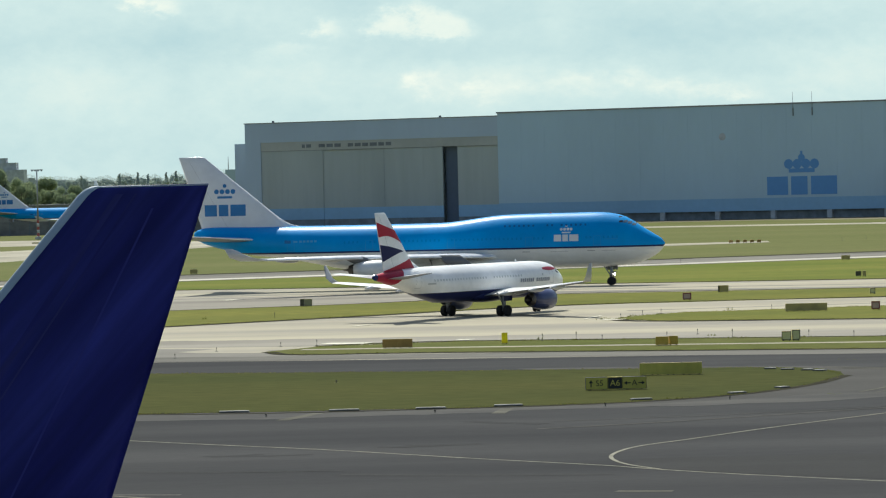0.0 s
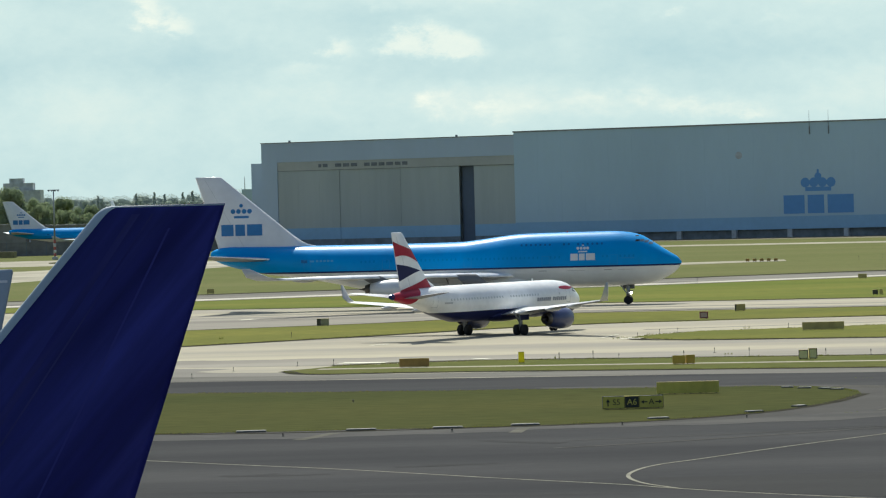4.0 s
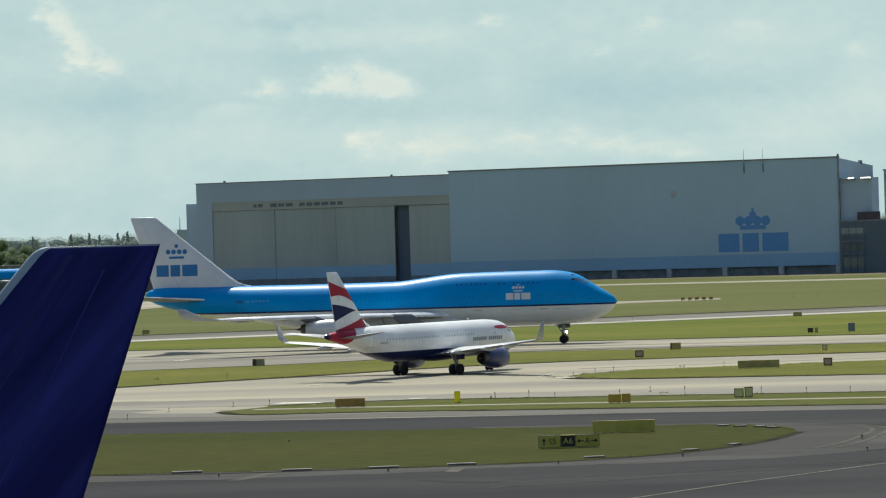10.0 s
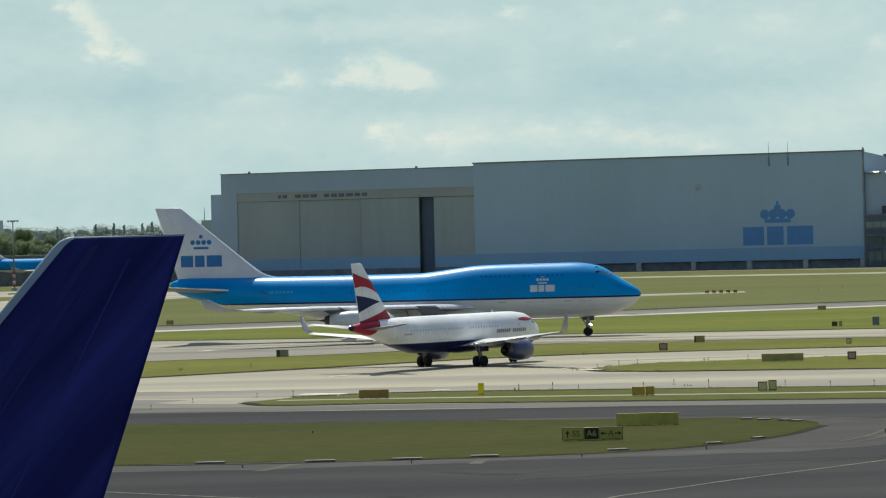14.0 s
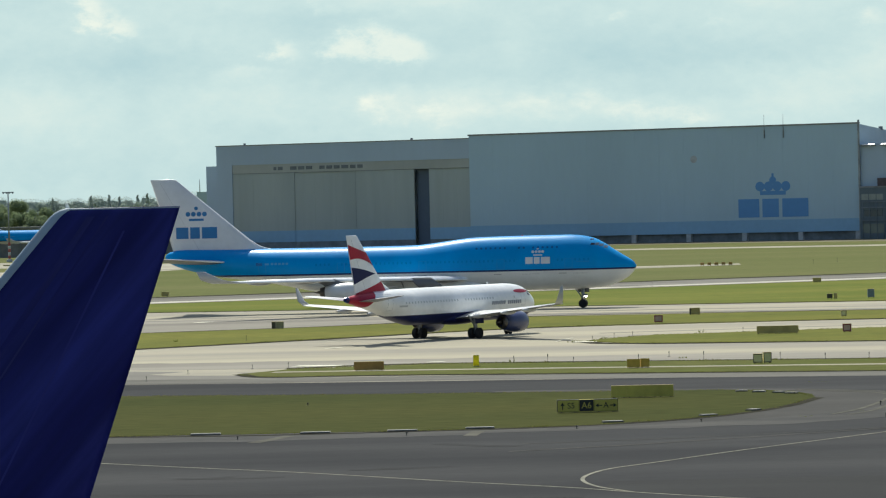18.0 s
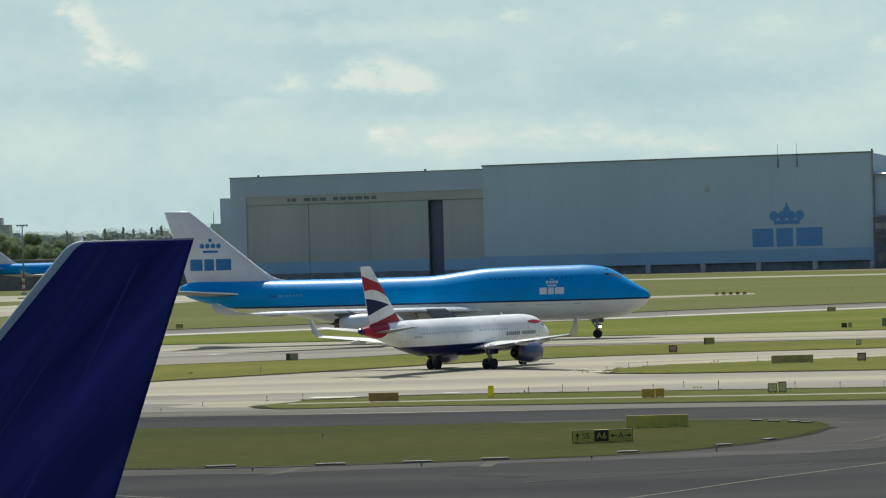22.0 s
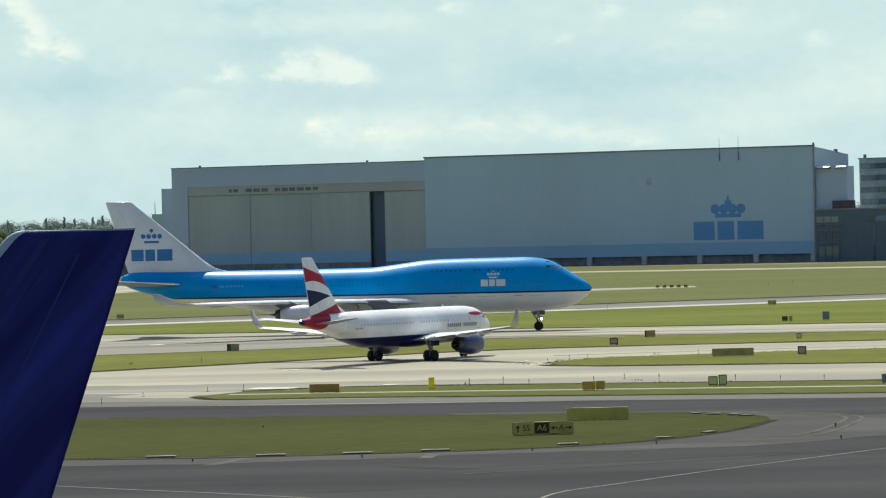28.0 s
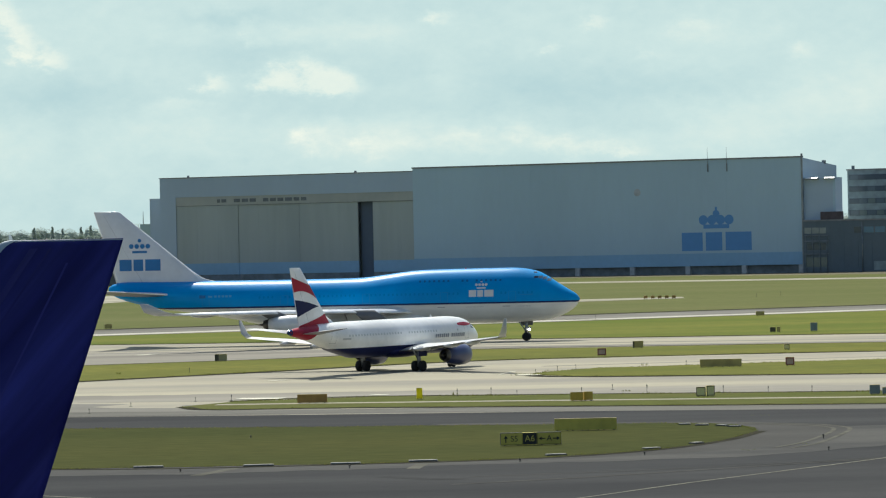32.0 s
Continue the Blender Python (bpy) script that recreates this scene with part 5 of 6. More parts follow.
# ---- background ----
def far_block():
    b = thing("far_office", pose(-236, 2000, 0), "distant grey flat-roofed block behind trees", "building")
    part("wall", box(0, 21, 0, 15, 0, 27), FARWALL, b)
    part("wall_wing", box(-26, 0, 2, 15, 0, 25.2), FARWALL, b)
    part("upper_storey", box(2, 17, 2, 13, 27, 30.6), FARWALL, b)
    part("roof_room", box(5, 12, 3, 10, 30.6, 33), FARWALL, b)
    t = thing("far_tower", pose(-110, 1990, 0), "small distant grey tower with a thin mast", "tower")
    part("body", box(-2.5, 2.5, -2, 2, 0, 24.5), CLAD_L, t)
    part("mast", tube((-1, 0, 24.5), (-1, 0, 31), 0.25, 0.1, 6), POLE, t)


def blast_fence():
    f = thing("blast_fence", pose(-163, 1400, 0, 0, 0, 3), "long dark grey blast fence before the parked jets", "fence")
    for i in range(-6, 14):
        part("panel", box(i * 7.0, i * 7.0 + 6.9, 0, 0.3, 0.0, 4.9), FENCE, f)
        part("post", box(i * 7.0 - 0.12, i * 7.0 + 0.12, -0.15, 0.45, 0, 5.1), BROWN, f)


def field_containers():
    for x, w in ((-164.8, 10.2), (-176.0, 10.6)):
        c = thing("storage_container", pose(x, 1356, 0, 0, 0, -18), "low olive tan storage container on grass", "container", "containers by the fence")
        part("box", box(0, w, 0, 2.4, 0.08, 2.2, 0.05), CONTAINER, c)
        part("door", box(w - 0.1, w + 0.02, 0.2, 2.2, 0.2, 2.1), CONTAINER, c)
        for k in range(5):
            part("rib", box(w * (k + 0.5) / 5 - 0.06, w * (k + 0.5) / 5 + 0.06, -0.05, 0.0, 0.15, 2.1), CONTAINER, c)
        for q in (0.1, 0.9):
            part("skid", box(w * q - 0.15, w * q + 0.15, 0.1, 2.3, 0.0, 0.09), DARKBASE, c)


def light_mast():
    m = thing("light_mast", pose(-133, 1276, 0), "tall floodlight mast with a red and white foot", "mast")
    part("pole", tube((0, 0, 6.3), (0, 0, 22.3), 0.28, 0.18, 10), POLE, m)
    for i in range(6):
        part("foot_band", tube((0, 0, i * 1.05), (0, 0, (i + 1) * 1.05), 0.42, n=10), POLE_R if i % 2 else POLE_W, m)
    part("foot_block", box(-0.9, 0.9, -0.9, 0.9, 0, 0.9, 0.08), POLE_W, m)
    part("crossbar", box(-1.9, 1.9, -0.12, 0.12, 22.3, 22.6), POLE, m)
    for x in (-1.5, -0.5, 0.5, 1.5):
        part("floodlight", box(x - 0.22, x + 0.22, -0.3, 0.1, 22.0, 22.34, 0.04), DARKBASE, m)


def clump(verts, faces, c, rx, ry, rz, rnd):
    """A bumpy closed mass of inner foliage."""
    n0, rings, seg = len(verts), 5, 8
    for i in range(1, rings):
        for k in range(seg):
            a, b, f = math.pi * i / rings, 2 * math.pi * k / seg, rnd.uniform(0.88, 1.1)
            verts.append(c + Vector((rx * f * math.sin(a) * math.cos(b), ry * f * math.sin(a) * math.sin(b), rz * f * math.cos(a))))
    for i in range(rings - 2):
        for k in range(seg):
            q = n0 + i * seg
            faces.append((q + k, q + seg + k, q + seg + (k + 1) % seg, q + (k + 1) % seg))
    faces.append(tuple(n0 + k for k in range(seg)))
    faces.append(tuple(n0 + (rings - 2) * seg + seg - 1 - k for k in range(seg)))


def tree_mesh(seed, height, width, kind, poplar=False):
    rnd = random.Random(seed)
    t = thing("tree", pose(0, -500, 0), "broad leafy green tree far behind the airfield" if not poplar else "narrow tall poplar far behind the airfield", "tree")
    bm = bmesh.new()
    for k in range(6):
        a = rnd.uniform(0, 6.28)
        z0 = height * rnd.uniform(0.25, 0.5)
        c = tube((0, 0, z0), (math.cos(a) * width * 0.33, math.sin(a) * width * 0.33, z0 + height * 0.28), height * 0.012, height * 0.004, 5)
        me = bpy.data.meshes.new("limb")
        c.to_mesh(me)
        c.free()
        bm.from_mesh(me)
    c = tube((0, 0, 0), (rnd.uniform(-0.4, 0.4), 0, height * 0.75), height * 0.028, height * 0.008, 7)
    me = bpy.data.meshes.new("limb")
    c.to_mesh(me)
    c.free()
    bm.from_mesh(me)
    part("trunk", bm, BARK, t)
    verts, faces = [], []
    # small clumps spread through an egg-shaped crown
    lobes = []
    for _ in range(26):
        a, q, k = rnd.uniform(0, 6.28), rnd.random() ** 0.5, rnd.random()
        spread = width * 0.42 * q * math.sin(math.pi * (0.18 + 0.74 * k)) ** 0.7
        lobes.append((Vector((spread * math.cos(a), spread * math.sin(a), height * (0.28 + 0.6 * k))), rnd.uniform(0.09, 0.17) * width))
    if poplar:
        lobes = [(Vector((rnd.gauss(0, 0.05) * width, rnd.gauss(0, 0.05) * width, height * (0.15 + 0.0205 * k))), width * 0.5 * math.sin(math.pi * (0.12 + 0.0205 * k)) ** 0.7 * rnd.uniform(0.85, 1.1)) for k in range(42)]
    for c, r in lobes:
        for _ in range(60 if poplar else 600):
            d = Vector((rnd.gauss(0, 1), rnd.gauss(0, 1), rnd.gauss(0, 0.9))).normalized() * r * rnd.uniform(0.72, 1.12)
            p = c + d
            if p.z < height * 0.12 or p.z > height:
                continue
            s = rnd.uniform(0.14, 0.26)
            face = (d.normalized() + Vector((rnd.gauss(0, 0.4), rnd.gauss(0, 0.4), rnd.gauss(0.25, 0.4)))).normalized()
            u = face.orthogonal().normalized()
            w = face.cross(u)
            n = len(verts)
            verts += [p + u * s, p + w * s * 0.7, p - u * s, p - w * s * 0.7]
            faces.append((n, n + 1, n + 2, n + 3))
    for c, r in lobes:
        clump(verts, faces, c, r * 0.74, r * 0.74, r * 0.7, rnd)
    me = bpy.data.meshes.new("crown")
    me.from_pydata(verts, [], faces)
    link_part("crown", me, kind, t)
    return t


def woods():
    rnd = random.Random(7)
    near = [tree_mesh(i, 20 + 2 * (i % 3), 15, LEAF) for i in range(3)]
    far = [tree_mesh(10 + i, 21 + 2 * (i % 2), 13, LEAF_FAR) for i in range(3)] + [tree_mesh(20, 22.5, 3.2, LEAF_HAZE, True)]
    spots = []
    for i in range(13):
        spots.append((near[i % 3], -215 + i * 5.0 + rnd.uniform(-2, 2), 1690 + rnd.uniform(-25, 25), (1.15, 1.15, 1.16, 1.16, 1.16, 1.14, 1.1, 1.02, 0.94, 0.88, 0.82, 0.78, 0.74)[i]))
    for i in range(30):
        spots.append((far[i % 3], -300 + i * 9.0 + rnd.uniform(-3, 3), 2180 + rnd.uniform(-60, 60), rnd.uniform(0.92, 1.04)))
    for x, s in ((-183.8, 1.10), (-173.6, 1.12), (-167.9, 1.07), (-157.7, 1.10), (-151.8, 1.13), (-204.5, 1.06), (-131.0, 1.05)):
        spots.append((far[3], x, 2200 + rnd.uniform(-8, 8), s))
    for i in range(6):
        spots.append((far[i % 3], 190 + i * 16.0 + rnd.uniform(-3, 3), 2180 + rnd.uniform(-60, 60), rnd.uniform(0.92, 1.04)))
    used = set()
    for t, x, y, s in spots:
        m = pose(x, y, 0, 0, 0, rnd.uniform(0, 360))
        if t.name in used:
            c = copy_thing(t, m)
        else:
            t.matrix_basis, c = m, t
            used.add(t.name)
        c.scale = (s, s, s)
        tagged(c, group="woods behind the airfield")


def far_woodland():
    """A far band of leaf clumps with an uneven top."""
    rnd = random.Random(31)
    verts, faces = [], []
    for x0, x1, y in ((-320, -20, 2260), (185, 300, 2280)):
        x = x0
        while x < x1:
            h = rnd.uniform(22.4, 26.0) + 1.0 * math.sin(x * 0.11 + y) + 0.8 * math.sin(x * 0.043)
            w = rnd.uniform(4.0, 8.0)
            for _ in range(2600):
                a, q = rnd.uniform(0, 6.28), rnd.random() ** 0.4
                p = Vector((x + w * q * math.cos(a), y + rnd.uniform(-w, w), h * 0.5 + h * 0.5 * q * math.sin(a)))
                z = rnd.uniform(0.18, 0.34)
                face = Vector((math.cos(a) + rnd.gauss(0, 0.35), rnd.gauss(-0.5, 0.35), max(0.1, math.sin(a)) + rnd.gauss(0.35, 0.3))).normalized()
                u = face.orthogonal().normalized()
                v = face.cross(u)
                n = len(verts)
                verts += [p + u * z, p + v * z * 0.8, p - u * z, p - v * z * 0.8]
                faces.append((n, n + 1, n + 2, n + 3))
            clump(verts, faces, Vector((x, y, h * 0.5)), w * 0.93, w * 0.7, h * 0.49, rnd)
            x += w * 0.62
    me = bpy.data.meshes.new("far_woodland")
    me.from_pydata(verts, [], faces)
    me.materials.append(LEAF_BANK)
    tagged(new("far_woodland", me), "hazy green woodland along the horizon", "woodland", kind="stuff")


def low_sheds():
    for x, y, w, h in ((-275, 1640, 92, 10.4), (-182, 1650, 70, 9.6), (-111, 1660, 60, 9.2)):
        b = thing("storage_shed", pose(x, y, 0), "long low grey storage shed before the woods", "shed", "sheds before the woods")
        part("wall", box(0, w, 0, 14, 0, h), SHEDWALL, b, "brownish grey sheet wall")
        part("roof", box(-0.4, w + 0.4, -0.4, 14.4, h, h + 0.5), ROOFM, b)
        for i in range(int(w / 12)):
            part("roller_door", box(3 + i * 12, 9 + i * 12, -0.1, 0, 0, h * 0.5), FENCE, b)


def sky_backdrop():
    """A far shell of pale cloudy sky."""
    bm = bmesh.new()
    R = 4700
    rows = []
    for j in range(13):
        e = radians(-0.2 + j * 1.4)
        rows.append([(R * math.cos(e) * math.sin(radians(a)), R * math.cos(e) * math.cos(radians(a)), R * math.sin(e)) for a in range(-44, 45, 4)])
    grid_faces(bm, rows, flip=False)
    me = bpy.data.meshes.new("backdrop")
    bm.to_mesh(me)
    bm.free()
    m = bpy.data.materials.new("cloudy_sky")
    m.use_nodes = True
    nt = m.node_tree
    nt.nodes.clear()
    out, em = nt.nodes.new("ShaderNodeOutputMaterial"), nt.nodes.new("ShaderNodeEmission")
    tc, mp = nt.nodes.new("ShaderNodeTexCoord"), nt.nodes.new("ShaderNodeMapping")
    # degrees across and up, near enough
    mp.inputs["Scale"].default_value = (0.0122, 0.0122, 0.0122)
    nt.links.new(tc.outputs["Object"], mp.inputs["Vector"])
    sep = nt.nodes.new("ShaderNodeSeparateXYZ")
    nt.links.new(mp.outputs["Vector"], sep.inputs["Vector"])

    def math_node(op, a, b):
        n = nt.nodes.new("ShaderNodeMath")
        n.operation = op
        for i, v in enumerate((a, b)):
            if isinstance(v, (int, float)):
                n.inputs[i].default_value = v
            else:
                nt.links.new(v, n.inputs[i])
        return n.outputs[0]
    def noise_node(scale, detail, rough):
        n = nt.nodes.new("ShaderNodeTexNoise")
        n.inputs["Scale"].default_value, n.inputs["Detail"].default_value, n.inputs["Roughness"].default_value = scale, detail, rough
        nt.links.new(st.outputs["Vector"], n.inputs["Vector"])
        return n
    st = nt.nodes.new("ShaderNodeMapping")
    st.inputs["Scale"].default_value = (1, 1, 1.7)
    nt.links.new(mp.outputs["Vector"], st.inputs["Vector"])
    # ragged edges: the places are pushed about by fine noise
    rag = nt.nodes.new("ShaderNodeSeparateColor")
    nt.links.new(noise_node(2.6, 8, 0.62).outputs["Color"], rag.inputs["Color"])
    X = math_node("ADD", sep.outputs["X"], math_node("MULTIPLY", math_node("SUBTRACT", rag.outputs["Red"], 0.5), 0.75))
    Z = math_node("ADD", sep.outputs["Z"], math_node("MULTIPLY", math_node("SUBTRACT", rag.outputs["Green"], 0.5), 0.42))

    def heap(clouds):
        total = None
        for x, z, rx, rz, amp in clouds:
            dx = math_node("DIVIDE", math_node("SUBTRACT", X, x), rx * 1.15)
            dz = math_node("DIVIDE", math_node("SUBTRACT", Z, z), rz * 1.15)
            rr = math_node("ADD", math_node("MULTIPLY", dx, dx), math_node("MULTIPLY", dz, dz))
            g = math_node("MULTIPLY", math_node("POWER", 2.718, math_node("MULTIPLY", rr, -1.0)), amp)
            total = g if total is None else math_node("ADD", total, g)
        return total
    puffs = nt.nodes.new("ShaderNodeMapRange")
    puffs.interpolation_type = "SMOOTHSTEP"
    puffs.inputs["From Min"].default_value, puffs.inputs["From Max"].default_value = 0.06, 1.35
    puffs.inputs["To Max"].default_value = 0.58
    nt.links.new(math_node("MULTIPLY", math_node("ADD", heap(CUMULUS_HIGH), heap(CUMULUS_LOW)), math_node("ADD", math_node("MULTIPLY", noise_node(2.6, 7, 0.65).outputs["Fac"], 2.4), -0.25)), puffs.inputs["Value"])
    fine = math_node("MULTIPLY", math_node("SUBTRACT", noise_node(3.4, 7, 0.62).outputs["Fac"], 0.5), 0.30)
    wide = math_node("MULTIPLY", math_node("SUBTRACT", noise_node(0.55, 6, 0.55).outputs["Fac"], 0.5), 0.55)
    veil = math_node("MULTIPLY", math_node("ADD", heap(VEIL), heap(GAPS)), 0.55)
    fac = nt.nodes.new("ShaderNodeClamp")
    nt.links.new(math_node("ADD", math_node("ADD", puffs.outputs["Result"], math_node("ADD", fine, wide)), math_node("ADD", veil, 0.27)), fac.inputs["Value"])
    ramp = nt.nodes.new("ShaderNodeValToRGB")
    e = ramp.color_ramp.elements
    e[0].position, e[0].color = 0.0, (0.52, 0.69, 0.72, 1)
    e[1].position, e[1].color = 1.0, (0.93, 0.95, 0.85, 1)
    mid = e.new(0.4)
    mid.color = (0.66, 0.80, 0.79, 1)
    nt.links.new(fac.outputs["Result"], ramp.inputs["Fac"])
    nt.links.new(ramp.outputs["Color"], em.inputs["Color"])
    em.inputs["Strength"].default_value = 0.95
    nt.links.new(em.outputs["Emission"], out.inputs["Surface"])
    me.materials.append(m)
    return tagged(new("backdrop", me), "pale blue summer sky with soft broken white clouds", "sky", kind="structure")


# clouds: degrees across and up, their half sizes, strength
CUMULUS_HIGH = [(-4.98, 3.68, 0.23, 0.18, 0.8), (-4.81, 3.43, 0.21, 0.16, 0.85), (-4.63, 3.18, 0.24, 0.15, 0.95), (-4.46, 2.91, 0.28, 0.15, 1), (-4.18, 2.79, 0.23, 0.11, 0.85), (-1.89, 2.46, 0.24, 0.13, 1), (-1.11, 2.5, 0.33, 0.16, 0.6), (-0.7, 2.59, 0.37, 0.18, 0.75),
                (-0.33, 2.58, 0.34, 0.18, 0.9), (-0.01, 2.44, 0.24, 0.15, 0.9), (-0.46, 2.37, 0.65, 0.1, 0.7), (1.37, 3.35, 0.28, 0.11, 0.8), (3.65, 3.26, 0.24, 0.13, 0.7), (4.37, 2.77, 0.21, 0.07, 0.5), (2.95, 2.84, 0.21, 0.06, 0.6), (-1.34, 3.1, 0.2, 0.11, 0.5), (6.62, 2.74, 0.24, 0.18, 0.6), (5.1, 3.08, 0.49, 0.16, 0.5)]
CUMULUS_LOW = [(-0.32, 1.58, 0.41, 0.2, 0.62), (-0.64, 1.69, 0.24, 0.11, 0.5), (0.34, 1.5, 0.28, 0.16, 0.6), (0.99, 1.59, 0.49, 0.16, 0.45), (1.89, 1.56, 0.49, 0.2, 0.5), (2.59, 1.66, 0.33, 0.16, 0.55), (3.11, 1.42, 0.33, 0.15, 0.5), (3.73, 1.45, 0.45, 0.13, 0.6), (4.17, 1.37, 0.24, 0.08, 0.5)]
# thin veils, and the bluer gaps between them
VEIL = [(-0.11, 3.19, 1.3, 0.13, 0.35), (-2.43, 2.15, 0.41, 0.07, 0.4), (1.51, 2.41, 0.33, 0.33, 0.25), (5.88, 1.75, 1.14, 0.37, 0.5), (4.7, 2.97, 1.3, 0.33, 0.3), (1.81, 1.54, 2.61, 0.29, 0.35), (-3.86, 3.2, 1.14, 0.49, 0.3), (-5.84, 2.11, 0.73, 0.49, 0.3), (-5.37, 1.53, 2.44, 0.41, 0.22), (7.49, 2.23, 1.14, 0.49, 0.4), (-1.78, 1.85, 1.63, 0.24, 0.2), (-6.93, 3.11, 0.98, 0.49, 0.3)]
GAPS = [(-4.13, 2.31, 1.79, 0.26, -0.45), (3.3, 2.28, 2.12, 0.21, -0.4), (0.84, 2.02, 1.96, 0.15, -0.25), (-1.66, 3.41, 0.73, 0.11, -0.4), (-5.8, 3.41, 0.73, 0.24, -0.3), (-1.1, 2.89, 1.22, 0.13, -0.2), (1.84, 2.64, 1.63, 0.2, -0.25), (-7.28, 2.31, 1.3, 0.33, -0.3), (7.88, 1.57, 0.98, 0.24, -0.2), (4.26, 1.76, 1.63, 0.11, -0.2)]

far_block()
blast_fence()
field_containers()
light_mast()
woods()
far_woodland()
low_sheds()
backdrop = sky_backdrop()


# ---- signs and small things on the field ----
def glyphs(text, size, m, material, parent):
    cu = bpy.data.curves.new("lettering", "FONT")
    cu.body, cu.size, cu.align_x, cu.align_y = text, size, "CENTER", "CENTER"
    cu.extrude = 0.004
    tmp = bpy.data.objects.new("lettering", cu)
    scene.collection.objects.link(tmp)
    bpy.context.view_layer.update()
    me = bpy.data.meshes.new_from_object(tmp)
    bpy.data.objects.remove(tmp)
    return link_part("lettering", me, material, parent, "", m)


def arrow(x, z, way, size, material, parent):
    """way: degrees from right, in the sign's face."""
    bm = bmesh.new()
    pts = [(-1, -0.16), (0.1, -0.16), (0.1, -0.6), (1, 0), (0.1, 0.6), (0.1, 0.16), (-1, 0.16)]
    a = radians(way)
    v = [bm.verts.new((x + size * (p * math.cos(a) - q * math.sin(a)), -0.185, z + size * (p * math.sin(a) + q * math.cos(a)))) for p, q in pts]
    bm.faces.new(v)
    return part("arrow", bm, material, parent)


def field_sign(x, y, w, h, turn, material, label, panels=1, depth=0.3, clear=0.07, rim=None):
    s = thing("taxiway_sign", pose(x, y, 0.05, 0, 0, turn), label, "sign", "airfield signs")
    pw = w / panels
    for i in range(panels):
        c = part("cabinet", box(i * pw + 0.002, (i + 1) * pw - 0.002, -depth / 2, depth / 2, clear, h, 0.012), material, s)
        part("top_cap", box(i * pw, (i + 1) * pw, -depth / 2 - 0.02, depth / 2 + 0.02, h, h + 0.035), SIGN_BACK, c)
        for lx in (0.18, 0.82):
            part("leg", tube(((i + lx) * pw, 0, -0.02), ((i + lx) * pw, 0, clear), 0.05, n=8), STAKE, s)
        if rim:
            a, b, f = i * pw, (i + 1) * pw, -depth / 2
            k = 0.12 if rim == SIGN_R else 0.06
            for x0, x1, z0, z1 in ((a, b, h - k, h - 0.002), (a, b, clear, clear + k), (a, a + k, clear + k, h - k), (b - k, b, clear + k, h - k)):
                part("frame_bar", box(x0, x1, f - 0.03, f - 0.004, z0, z1), rim, c)
    return s


